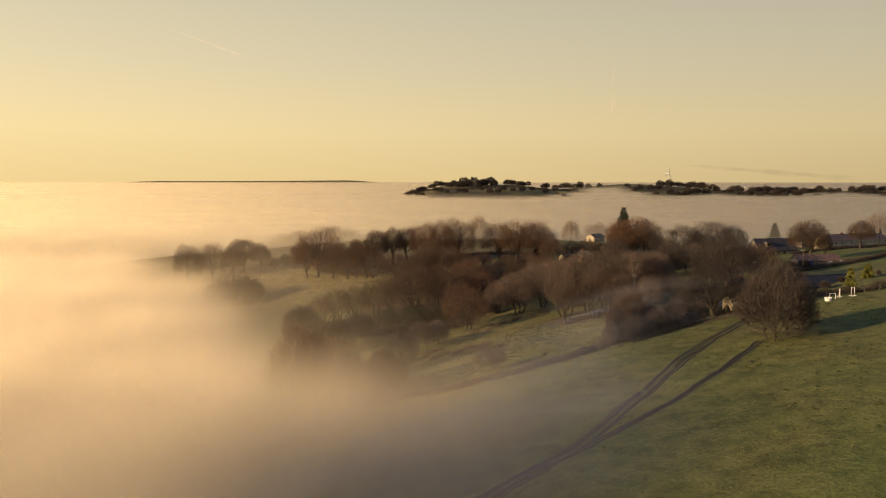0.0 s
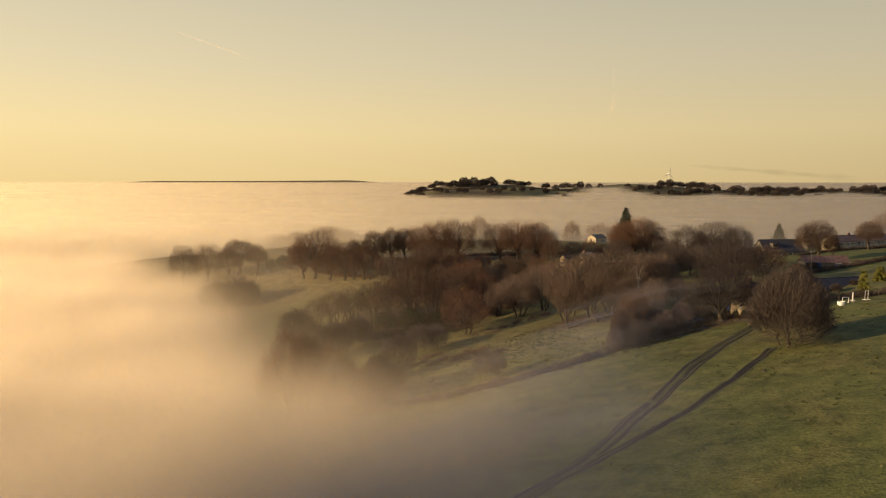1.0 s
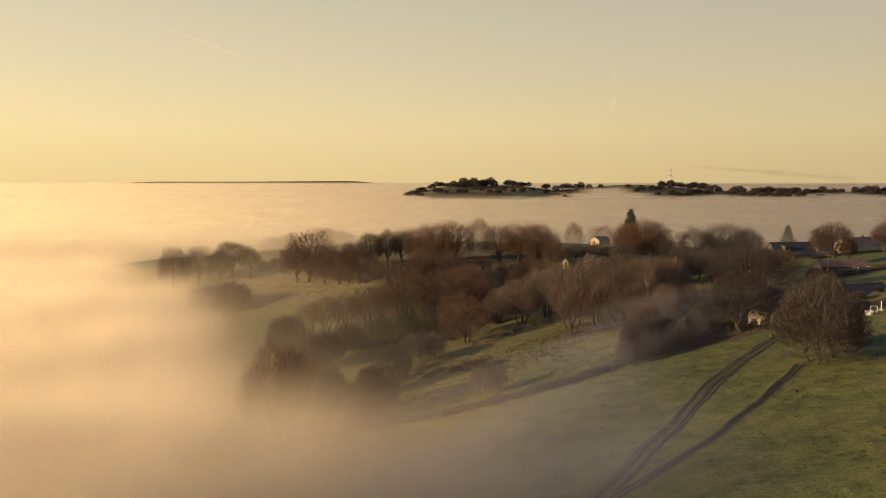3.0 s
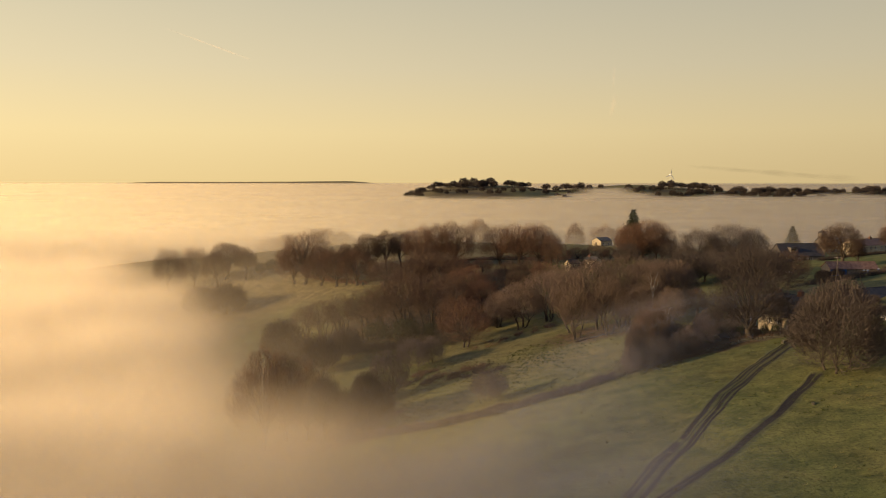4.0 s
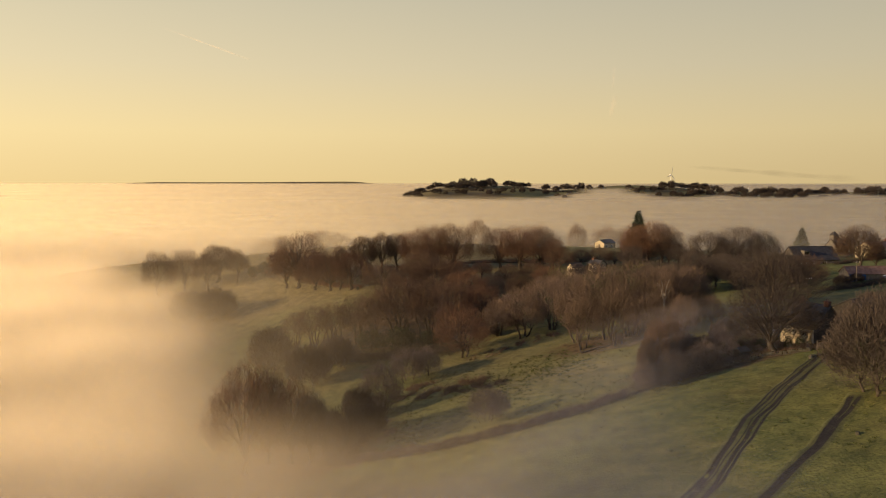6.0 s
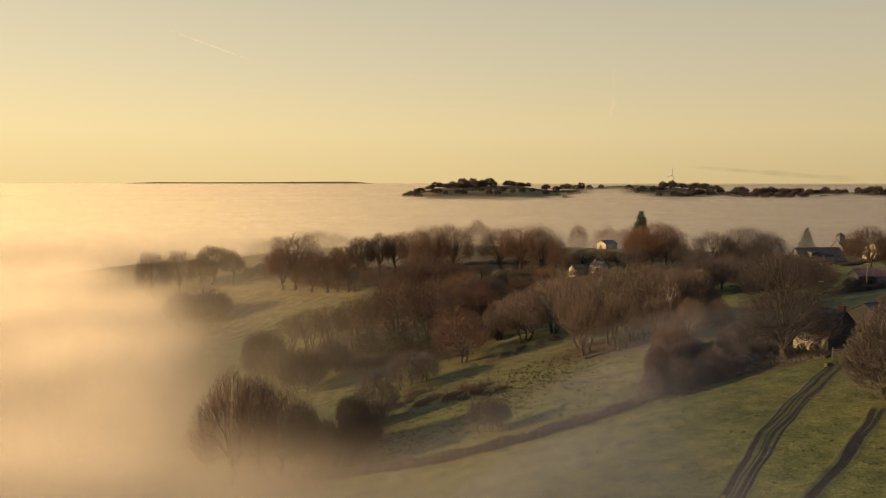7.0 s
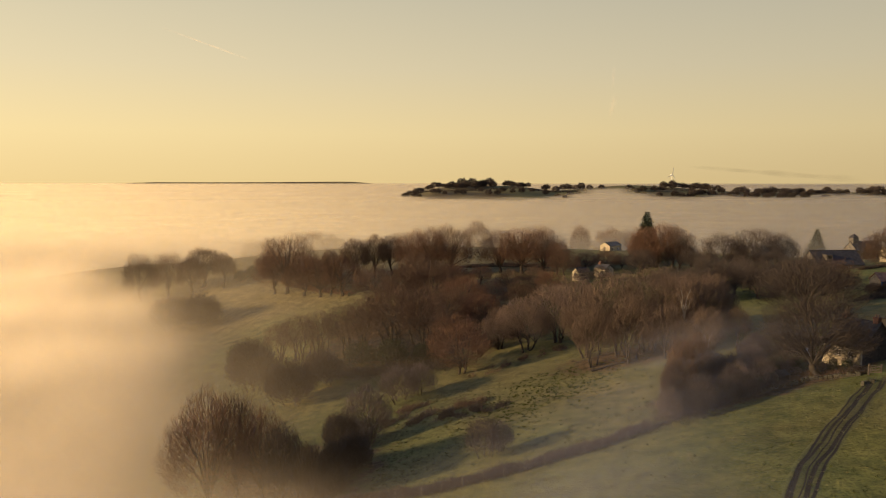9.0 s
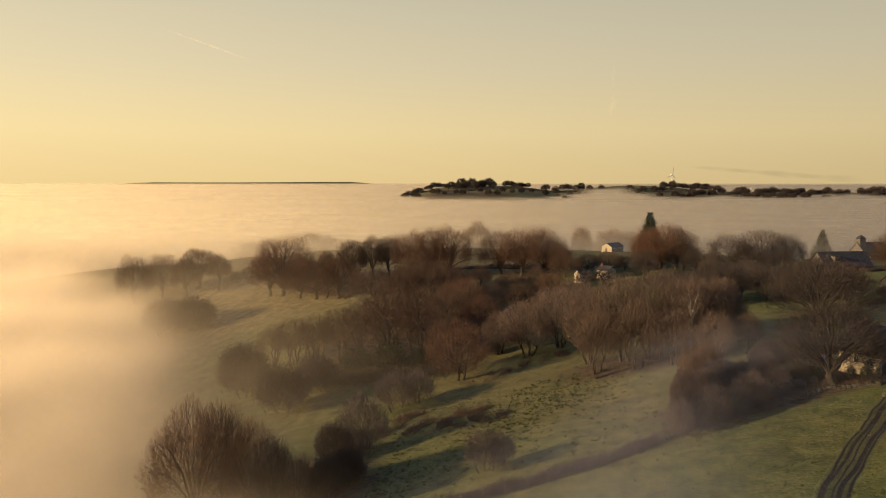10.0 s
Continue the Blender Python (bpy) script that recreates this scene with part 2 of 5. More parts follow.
def ground_z(x, y):
    """A pasture slope that falls to a wooded hollow, a ridge behind it, the valley, and hills beyond."""
    x, y = np.asarray(x, float), np.asarray(y, float)
    a, b = np.clip(x, -140, 170) / 100, (np.clip(y, 40, 430) - 200) / 100
    px, py = a * 100, b * 100 + 200
    z = 19.84 + 21.23 * a - 0.24 * b - 4.55 * a * a - 5.92 * a * b + 2.84 * b * b + 0.88 * a**3 - 0.18 * a * a * b - 2.06 * a * b * b
    z = z + 0.88 * np.exp(-((px - 40) ** 2 + (py - 130) ** 2) / 1225) + 3.51 * np.exp(-((px + 40) ** 2 + (py - 315) ** 2) / 2025)
    z = z - 2.33 * np.exp(-((px - 5) ** 2 + (py - 200) ** 2) / 1600)
    z = z - 1.9 * np.exp(-((x - 103) ** 2 + (y - 245) ** 2) / 1500)
    z = z - 26 * soft((y - 375) / 150) - 16 * soft((-x - 145) / 160)
    z = z + 0.14 * waves(x, y, 26, 3) + 0.05 * waves(x, y, 7, 4)
    z = np.where(y > 525, np.minimum(z, 3.0), z)
    crest = -8 + 44 * soft((x + 300) / 180) + 17 * np.exp(-(((x - 390) / 170) ** 2)) + 7 * np.exp(-(((x - 60) / 150) ** 2))
    crest = crest + 2.0 * waves(x, y, 420, 8)
    hill = crest * np.exp(-(((y - 2050) / 330) ** 2)) * soft((y - 1300) / 300)
    far = 69 * np.exp(-(((y - 4650) / 200) ** 2)) * (1.0 + 0.05 * waves(x, 0 * y, 1500, 5)) * soft((x + 2900) / 900) * soft((-150 - x) / 700)
    return z + np.maximum(hill, 0) + far


def axis(inner0, inner1, step, outer0, outer1, far0=None, far1=None, far_step=25.0):
    """Grid lines: close ones inside, wider and wider outside, and an even stretch far off."""
    v = list(np.arange(inner0, inner1 + step / 2, step))
    s = step
    while v[-1] < outer1:
        s = s * 1.10
        lim = far_step if far0 is not None and far0 <= v[-1] <= far1 else 140.0
        v.append(v[-1] + min(s, lim))
    s, low = step, [v[0]]
    while low[-1] > outer0:
        s = s * 1.10
        lim = far_step if far0 is not None and far0 <= -low[-1] <= far1 else 140.0
        low.append(low[-1] - min(s, lim))
    return np.array(low[:0:-1] + v)


def sheet(name, xs, ys, zs, mat, keep=None):
    nx, ny = len(xs), len(ys)
    gx, gy = np.meshgrid(xs, ys)
    co = np.stack([gx.ravel(), gy.ravel(), zs.ravel()], 1)
    i = np.arange(nx * ny).reshape(ny, nx)
    q = np.stack([i[:-1, :-1].ravel(), i[:-1, 1:].ravel(), i[1:, 1:].ravel(), i[1:, :-1].ravel()], 1)
    if keep is not None:
        q = q[keep.ravel()[q].any(1)]
        used = np.unique(q)
        back = np.full(nx * ny, -1)
        back[used] = np.arange(len(used))
        co, q = co[used], back[q]
    else:
        used = np.arange(nx * ny)
    me = bpy.data.meshes.new(name)
    me.from_pydata(co.tolist(), [], q.tolist())
    me.polygons.foreach_set("use_smooth", [True] * len(me.polygons))
    me.materials.append(mat)
    return me, used


def ground_sheet():
    xs = axis(-70, 110, 1.6, -4900, 4900, 240, 1700, 22.0)
    ys = np.concatenate([np.arange(-300, 60, 12.0), axis(60, 270, 1.6, 60, 4900, 1650, 2500, 25.0)])
    gx, gy = np.meshgrid(xs, ys)
    me, used = sheet("ground", xs, ys, ground_z(gx, gy), GROUND)
    wood = np.exp(-(((gx + 18) / 34) ** 2 + ((gy - 262) / 42) ** 2)) + np.exp(-(((gx - 30) / 16) ** 2 + ((gy - 205) / 9) ** 2))
    wood = wood + np.exp(-(((gx - 75) / 30) ** 2 + ((gy - 298) / 14) ** 2)) + 0.9 * np.exp(-(((gx - 34) / 12) ** 2 + ((gy - 164) / 6) ** 2))
    wood = wood + np.exp(-(((gx + 30) / 16) ** 2 + ((gy - 165) / 22) ** 2))
    # the two garden patches are dark soil, deepened for the shade there
    wood = wood + np.exp(-(((gx - 45) / 13) ** 2 + ((gy - 169) / 6) ** 2)) + 1.1 * np.exp(-(((gx - 46) / 13) ** 2 + ((gy - 171) / 7) ** 2)) + soft((gy - 1400) / 200) * (0.32 + 0.32 * waves(gx, gy, 260, 12))
    at = me.attributes.new("litter", "FLOAT", "POINT")
    at.data.foreach_set("value", np.clip(wood, 0, 1).ravel().astype(np.float32))
    dry = 0.75 * soft((gy - 270) / 60) * soft((20 - gx) / 60) + 0.45 * soft((gy - 270) / 80) + 0.6 * np.exp(-(((gx - 62) / 34) ** 2 + ((gy - 205) / 30) ** 2)) + 0.48 * soft((gx + 25) / 30) * soft((34 - gx) / 30) * soft((gy - 165) / 25)
    me.attributes.new("dryness", "FLOAT", "POINT").data.foreach_set("value", np.clip(dry, 0, 0.85).ravel().astype(np.float32))
    return tagged(new("ground", me), "rolling winter pasture sloping down to a wooded hollow", "ground", kind="structure")


ground_sheet()


# ---- bare trees ----
class Shape:
    """Gathers tubes, slivers and leaves into one mesh."""

    def __init__(self):
        self.v, self.f, self.n = [], [], 0

    def add(self, co, faces):
        self.v.append(np.asarray(co, float))
        self.f += [tuple(int(i) + self.n for i in f) for f in faces]
        self.n += len(co)

    def tube(self, pts, radii, sides):
        pts = np.asarray(pts, float)
        k = len(pts)
        ahead = np.gradient(pts, axis=0)
        ahead /= np.linalg.norm(ahead, axis=1)[:, None] + 1e-9
        ref = np.array([0.31, 0.95, 0.02]) if abs(ahead[:, 2]).mean() > 0.5 else np.array([0.02, 0.05, 1.0])
        u = np.cross(ahead, ref)
        u /= np.linalg.norm(u, axis=1)[:, None] + 1e-9
        w = np.cross(ahead, u)
        a = np.arange(sides) * 2 * np.pi / sides
        ring = pts[:, None] + (u[:, None] * np.cos(a)[None, :, None] + w[:, None] * np.sin(a)[None, :, None]) * np.asarray(radii)[:, None, None]
        faces = []
        for i in range(k - 1):
            for j in range(sides):
                j2 = (j + 1) % sides
                faces.append((i * sides + j, i * sides + j2, (i + 1) * sides + j2, (i + 1) * sides + j))
        self.add(ring.reshape(-1, 3), faces)

    def slivers(self, base, way, width, rng):
        """Thin tapering twigs: one narrow triangle each."""
        side = np.cross(way, rng.normal(size=way.shape))
        side /= np.linalg.norm(side, axis=1)[:, None] + 1e-9
        w = side * np.asarray(width)[:, None] / 2
        co = np.stack([base - w, base + w, base + way], 1).reshape(-1, 3)
        self.add(co, np.arange(len(co)).reshape(-1, 3))

    def leaves(self, centre, size, rng):
        """Small flat leaf sprays, turned every way."""
        a = rng.normal(size=centre.shape)
        b = np.cross(a, rng.normal(size=centre.shape))
        a *= (size / np.linalg.norm(a, axis=1))[:, None]
        b *= (size * 0.55 / np.linalg.norm(b, axis=1))[:, None]
        co = np.stack([centre - a, centre + b, centre + a, centre - b], 1).reshape(-1, 3)
        self.add(co, np.arange(len(co)).reshape(-1, 4))

    def mesh(self, name, mat, smooth=False):
        me = bpy.data.meshes.new(name)
        me.from_pydata(np.concatenate(self.v).tolist(), [], self.f)
        if smooth:
            me.polygons.foreach_set("use_smooth", [True] * len(me.polygons))
        me.materials.append(mat)
        return me


def bend(p0, p1, lift, k):
    """A curve from p0 to p1 that sets off upwards."""
    p0, p1 = np.asarray(p0, float), np.asarray(p1, float)
    mid = (p0 + p1) / 2 + np.array([0, 0, lift]) * np.linalg.norm(p1 - p0)
    mid[:2] -= (p1 - p0)[:2] * 0.12
    t = np.linspace(0, 1, k)[:, None]
    return (1 - t) ** 2 * p0 + 2 * t * (1 - t) * mid + t * t * p1


def domes(rng, count, low, high, lump, seed, flat):
    """Directions and reach factors for points of an uneven crown."""
    d = rng.normal(size=(count, 3))
    d[:, 2] = np.abs(d[:, 2]) - flat * rng.random(count)
    d /= np.linalg.norm(d, axis=1)[:, None]
    r = low + (high - low) * rng.random(count) ** 0.6
    lumps = np.sin(d[:, 0] * 5.1 + seed) * np.sin(d[:, 1] * 4.7 + 2 * seed) + 0.7 * np.sin(d[:, 2] * 7.3 + d[:, 0] * 6.1 + 3 * seed)
    return d, r * (1 + lump * lumps)


def bare_tree(name, label, seed, H, W, fork, base, limbs, branches, ends, per, twig, bark=None, stems=1, droop=0.0, width=0.048, lump=0.06, thick=1.0, length=1.0):
    """A leafless tree: trunk or several stems, limbs, branches and a crown of fine twigs. H, W: height and breadth in metres."""
    rng = np.random.RandomState(seed)
    root = new(name)
    tagged(root, label, "tree" if H > 7.5 else "shrub")
    trunk, crown = Shape(), Shape()
    zc = base + (H - base) * 0.42
    R = np.array([W / 2, W / 2, H - zc])

    def spot(count, low, high, flat=0.75):
        d, r = domes(rng, count, low, high, lump, seed, flat)
        p = d * R * r[:, None]
        down = p[:, 2] < 0
        p[down, 2] *= (zc - base) / (H - zc)
        return p + [0, 0, zc]

    tr = 0.022 * H * thick
    feet = []
    for s in range(stems):
        a = rng.uniform(0, 6.28)
        off = np.array([math.cos(a), math.sin(a), 0]) * (0 if stems == 1 else rng.uniform(0.3, 0.13 * W))
        top = off * 1.6 + [rng.normal() * 0.03 * H, rng.normal() * 0.03 * H, fork * rng.uniform(0.85, 1.15)]
        r0 = tr / math.sqrt(stems) * 1.2
        pts = bend(off - [0, 0, 0.5], top, 0.05, 6)
        pts[1:-1, :2] += rng.normal(size=(4, 2)) * 0.006 * H
        trunk.tube(pts, np.array([1.55, 1.15, 1.0, 0.92, 0.86, 0.78]) * r0, 8)
        feet.append((top, r0 * 0.78))
    tips = spot(limbs, 0.55, 0.85, 0.45)
    order = np.argsort(np.arctan2(tips[:, 1], tips[:, 0]))
    tips = tips[order]
    nodes, rads = [], []
    for i, tip in enumerate(tips):
        foot, r0 = feet[i % stems] if stems > 1 else feet[0]
        start = foot - [0, 0, rng.uniform(0.0, 0.22) * fork]
        pts = bend(start, tip, 0.22, 7)
        pts[1:-1] += rng.normal(size=(5, 3)) * 0.010 * H
        rr = np.linspace(0.55, 0.16, 7) * r0
        trunk.tube(pts, rr, 5)
        nodes.append(pts[2:]), rads.append(rr[2:])
    nodes, rads = np.concatenate(nodes), np.concatenate(rads)
    mids, mr = [], []
    for p in spot(branches, 0.45, 0.93):
        cost = np.linalg.norm(nodes - p, axis=1) + np.maximum(0, nodes[:, 2] - p[2]) * 1.5
        j = int(np.argmin(cost))
        pts = bend(nodes[j], p, 0.12, 4)
        pts[1:-1] += rng.normal(size=(2, 3)) * 0.012 * H
        rr = np.linspace(0.55, 0.2, 4) * min(rads[j], 0.10)
        crown.tube(pts, np.maximum(rr, 0.018), 3)
        mids.append(pts[1:]), mr.append(np.maximum(rr[1:], 0.018))
    mids = np.concatenate(mids)
    heart = np.array([0, 0, base + (zc - base) * 0.35])
    ends, per = ends * 2, max(2, per // 2)
    tipsp = spot(ends, 0.55, 1.0)
    out = tipsp - heart
    out /= np.linalg.norm(out, axis=1)[:, None]
    ways = (out * 0.85 + rng.normal(size=out.shape) * 0.30 + [0, 0, 0.08 - droop])
    ways *= (rng.uniform(0.8, 2.0, ends) * min(1.0, W / 9))[:, None]
    starts = tipsp - ways
    crown.slivers(starts, ways, np.full(ends, width * 1.3), rng)
    k = np.repeat(np.arange(ends), per)
    t = rng.uniform(0.15, 0.95, len(k))[:, None]
    b = starts[k] + ways[k] * t
    d = out[k] * 0.60 + rng.normal(size=b.shape) * 0.62 + [0, 0, 0.10 - droop]
    d /= np.linalg.norm(d, axis=1)[:, None]
    crown.slivers(b, d * (rng.uniform(0.4, 1.0, len(k)) * length)[:, None], rng.uniform(0.6, 1.2, len(k)) * width, rng)
    for part_name, shape, mat in (("trunk", trunk, bark or BARK), ("crown", crown, twig)):
        ob = new(part_name, shape.mesh(part_name, mat, part_name == "trunk"))
        ob.parent = root
    root.matrix_basis = Matrix.Identity(4)
    return root, H, W


def leafy(name, label, seed, H, W, count, size, leaf, cone=0.0):
    """An evergreen bush or tree with a dense uneven coat of leaves."""
    rng = np.random.RandomState(seed)
    root = tagged(new(name), label, "tree" if H > 4.5 else "shrub")
    trunk, crown = Shape(), Shape()
    trunk.tube(bend((0, 0, -0.5), (0.1, 0.05, H * 0.7), 0.02, 5), np.linspace(0.04, 0.012, 5) * H * 0.7, 7)
    if cone:
        tiers = int(H * 1.4)
        for i in range(tiers):
            z = H * (0.10 + 0.87 * i / (tiers - 1))
            reach = W / 2 * (1 - z / H) ** cone + 0.04
            for a in np.arange(0, 6.28, 0.75) + rng.uniform(0, 6):
                r = reach * rng.uniform(0.75, 1.2)
                p0, p1 = np.array([0, 0, z + 0.1 * r]), np.array([math.cos(a) * r, math.sin(a) * r, z - (0.30 - 0.45 * z / H) * r])
                crown.tube(bend(p0, p1, 0.06, 3), (0.05, 0.035, 0.015), 3)
                m = int(26 + 16 * r)
                t = rng.uniform(0.2, 1, m)[:, None]
                c = p0 + (p1 - p0) * t + rng.normal(size=(m, 3)) * 0.07 * (0.3 + r)
                w = (p1 - p0) / (r + 1e-6) * 0.5 + rng.normal(size=(m, 3)) * 0.35 + [0, 0, -0.25]
                crown.slivers(c, w * size * 2.4, np.full(m, size * 1.1), rng)
    else:
        d, r = domes(rng, count, 0.45, 1.0, 0.15, seed, 0.95)
        p = d * [W / 2, W / 2, H * 0.55] * r[:, None]
        p[:, 2] = np.maximum(p[:, 2] + H * 0.45, 0.1)
        for q in p[:: max(1, count // 40)]:
            trunk.tube(bend((0, 0, H * 0.1), q, 0.1, 3), (0.05, 0.03, 0.015), 3)
        crown.leaves(p + rng.normal(size=p.shape) * 0.12, rng.uniform(0.6, 1.3, count) * size, rng)
    for part_name, shape, mat in (("trunk", trunk, BARK), ("crown", crown, leaf)):
        ob = new(part_name, shape.mesh(part_name, mat))
        ob.parent = root
    return root, H, W


KINDS = {
    "beech": [bare_tree("beech_tree", "domed leafless beech tree with fine russet twigs", s, 16, 14, 2.4, 0.5, 13, 120, 2150, 5, TWIG_RED, width=0.038, lump=0.10) for s in (1, 2)],
    "spread": [bare_tree("bare_tree", "broad leafless brown tree at the edge of a wood", s, 13, 15, 1.8, 0.4, 12, 110, 1950, 5, TWIG_RED if s == 4 else TWIG, lump=0.11, width=0.038) for s in (3, 4, 5)],
    # spread again, with darker twigs that stand for shade in the right wood
    "shade": [bare_tree("bare_tree", "broad leafless tree, twigs coloured darker for the wood's shade", s, 13, 15, 1.8, 0.4, 12, 110, 1950, 5, TWIG_DARK if s == 28 else TWIG_GREY, lump=0.11, width=0.038) for s in (28, 29)],
    "thornwood": [bare_tree("hawthorn_tree", "dense grey-brown leafless hawthorn standing alone in the pasture", 26, 13, 13, 0.9, -0.6, 16, 150, 3000, 6, TWIG_GREY, stems=4, lump=0.07, width=0.055)],
    "redoak": [bare_tree("oak_tree", "leafless oak with russet twigs on the bank", 27, 14, 14, 1.6, 0.3, 12, 100, 1600, 5, TWIG_RED, stems=2, lump=0.08, thick=1.1)],
    "oak": [bare_tree("oak_tree", "old leafless oak with crooked limbs in the pasture", 6, 13, 14, 2.4, 1.6, 12, 90, 2200, 5, TWIG_DARK, lump=0.08, thick=1.5)],
    "ash": [bare_tree("ash_tree", "tall leafless ash tree with open branches", s, 16, 11, 3.8, 3.2, 9, 90, 1700, 4, TWIG, lump=0.08, width=0.046) for s in (7, 8)],
    "fan": [bare_tree("alder_tree", "leafless many-stemmed tree with pale brown twigs", s, 15, 13, 3.0, 1.2, 14, 120, 2100, 5, TWIG_PALE, stems=4, width=0.038, lump=0.08) for s in (9, 10)],
    "thicket": [bare_tree("coppiced_tree", "tall leafless coppiced tree with upright stems", s, 17, 13, 6.5, 3.0, 14, 70, 1150, 4, TWIG, width=0.046, stems=6, lump=0.08, thick=1.15) for s in (11, 12)],
    "shrub": [bare_tree("hazel_shrub", "leafless brown hazel shrub on rough ground", s, 7, 7, 0.9, 0.2, 12, 60, 700, 5, TWIG_MAUVE, stems=4, width=0.04, length=0.7) for s in (13, 14)],
    "thorn": [bare_tree("thorn_bush", "dense dark leafless thorn bush in the scrub", s, 6, 7, 0.6, 0.0, 10, 60, 1200, 5, TWIG_DARK, stems=4, width=0.055, length=0.65) for s in (15, 16)],
    "dark": [bare_tree("dark_tree", "dark leafless tree leaning out of the mist", 17, 12, 9, 2.2, 1.5, 10, 100, 2000, 5, TWIG_DARK, width=0.046, lump=0.08)],
    "birch": [bare_tree("birch_tree", "slender birch with a pale trunk and thin twigs", 18, 15, 5, 9.0, 4.0, 9, 40, 220, 8, TWIG_PALE, BIRCH, thick=0.55, droop=0.3)],
    "holly": [leafy("holly_bush", "dark evergreen holly bush under the trees", s, 5, 8, 2600, 0.20, EVERGREEN) for s in (19, 20)],
    "fir": [leafy("fir_tree", "dark conical fir tree above the bare wood", 21, 18, 9, 0, 0.22, NEEDLES, 0.95)],
    "cypress": [leafy("cypress_tree", "small golden-green conical garden cypress", 22, 5.5, 2.6, 0, 0.26, GOLDEN, 0.75)],
}
used = {}
pick = random.Random(5)


def plant(kind, x, y, h, w, into=0.0):
    """A tree of the kind, h metres high and w broad, rooted in the ground at x, y."""
    n = used.get(kind, 0)
    for proto in KINDS[kind]:
        proto[0]["group"] = proto[0].name.split(".")[0].replace("_", " ") + "s in the valley"
    used[kind] = n + 1
    protos = KINDS[kind]
    root, H, W = protos[n % len(protos)]
    h = max(h, 1.5)
    s = Matrix.Diagonal((w / W, w / W, h / H, 1))
    m = Matrix.Translation((x, y, float(ground_z(x, y)) - 0.05 - into)) @ Matrix.Rotation(pick.uniform(0, 6.28), 4, "Z") @ s
    if n < len(protos):
        root.matrix_basis = m
        return root
    first = root.scale.copy()
    root.scale = (1, 1, 1)
    ob = copy_thing(root, m)
    root.scale = first
    return ob


# hollow trees
plant("beech", -40.3, 158.0, 19.9, 13.8)
plant("beech", -36.9, 161.0, 18.1, 9.2)
plant("beech", -32.1, 158.0, 15.4, 8.9)
plant("dark", -27.9, 154.0, 12.6, 7.5)
plant("beech", -43.0, 128.0, 11.5, 9.5)
plant("thorn", -23.7, 152.0, 10.0, 4.9)
plant("thorn", -21.6, 158.0, 8.0, 5.2)
plant("thorn", -20.0, 165.0, 6.3, 6.4)
# stream side
plant("shrub", -20.4, 182.0, 10.4, 9.7)
plant("thorn", -24.5, 178.0, 7.4, 7.1)
plant("shrub", -17.2, 203.0, 8.2, 9.7)
plant("shrub", -13.2, 206.0, 7.3, 7.7)
plant("redoak", -5.8, 218.0, 13.6, 15.4)
plant("thicket", -22.5, 238.0, 19.8, 20.0)
plant("thicket", -29.7, 240.0, 16.8, 14.1)
plant("thicket", -14.9, 236.0, 18.2, 15.2)
plant("thicket", -36.1, 246.0, 14.9, 13.2)
plant("thicket", -43.0, 250.0, 13.4, 13.5)
plant("thicket", -49.5, 252.0, 13.2, 13.6)
plant("thicket", -55.5, 255.0, 11.7, 10.9)
plant("holly", -22.0, 233.0, 6.3, 8.5)
plant("holly", -30.4, 237.0, 6.1, 8.3)
plant("holly", -14.6, 232.0, 4.4, 6.0)
plant("thorn", -37.6, 225.0, 9.2, 11.1)
plant("thorn", -57.5, 235.0, 14.0, 14.4)
plant("thorn", -42.7, 215.0, 11.2, 12.8)
# mid wood
plant("spread", -25.5, 262.0, 15.0, 16.6)
plant("spread", -1.0, 255.0, 9.7, 13.1)
plant("spread", -10.0, 258.0, 12.6, 16.3)
plant("spread", 11.4, 268.0, 9.2, 12.4)
plant("spread", 19.8, 285.0, 7.8, 10.5)
plant("spread", -35.7, 300.0, 12.1, 16.1)
plant("spread", -22.5, 305.0, 13.9, 16.4)
plant("spread", -1.3, 310.0, 6.8, 9.2)
plant("thorn", 6.5, 240.0, 6.2, 8.3)
plant("thorn", 1.8, 232.0, 3.7, 5.0)
plant("spread", -16.4, 285.0, 15.7, 19.3)
plant("spread", -24.6, 290.0, 13.3, 15.4)
plant("spread", -5.9, 272.0, 11.7, 15.8)
plant("spread", 2.4, 275.0, 8.5, 11.4)
plant("spread", 8.2, 290.0, 8.4, 11.3)
plant("spread", -10.3, 300.0, 9.7, 13.1)
plant("spread", 16.3, 295.0, 8.2, 11.1)
plant("holly", 2.0, 262.0, 3.9, 5.2)
plant("holly", 12.1, 282.0, 5.7, 7.7)
plant("fan", 9.1, 226.0, 13.1, 14.9)
plant("fan", 16.1, 228.0, 14.6, 15.7)
plant("fan", 22.5, 245.0, 12.5, 13.2)
plant("fan", 4.0, 232.0, 10.5, 10.3)
# pale clump
plant("fan", 22.0, 212.0, 16.5, 13.7)
plant("fan", 26.8, 208.0, 18.5, 14.5)
plant("fan", 32.9, 206.0, 18.2, 15.4)
plant("fan", 37.8, 204.0, 15.9, 13.0)
plant("fan", 29.1, 200.0, 14.3, 11.6)
plant("fan", 34.4, 198.0, 11.3, 10.4)
plant("fan", 22.0, 203.0, 13.3, 9.7)
plant("birch", 38.2, 199.0, 15.7, 4.7)
plant("birch", 41.1, 202.0, 13.5, 4.3)
plant("fan", 43.0, 203.5, 14.8, 11.5)
plant("fan", 46.5, 208.0, 13.2, 10.5)
plant("fan", 41.0, 194.0, 9.5, 8.0)
plant("ash", 47.0, 195.0, 8.0, 6.0)
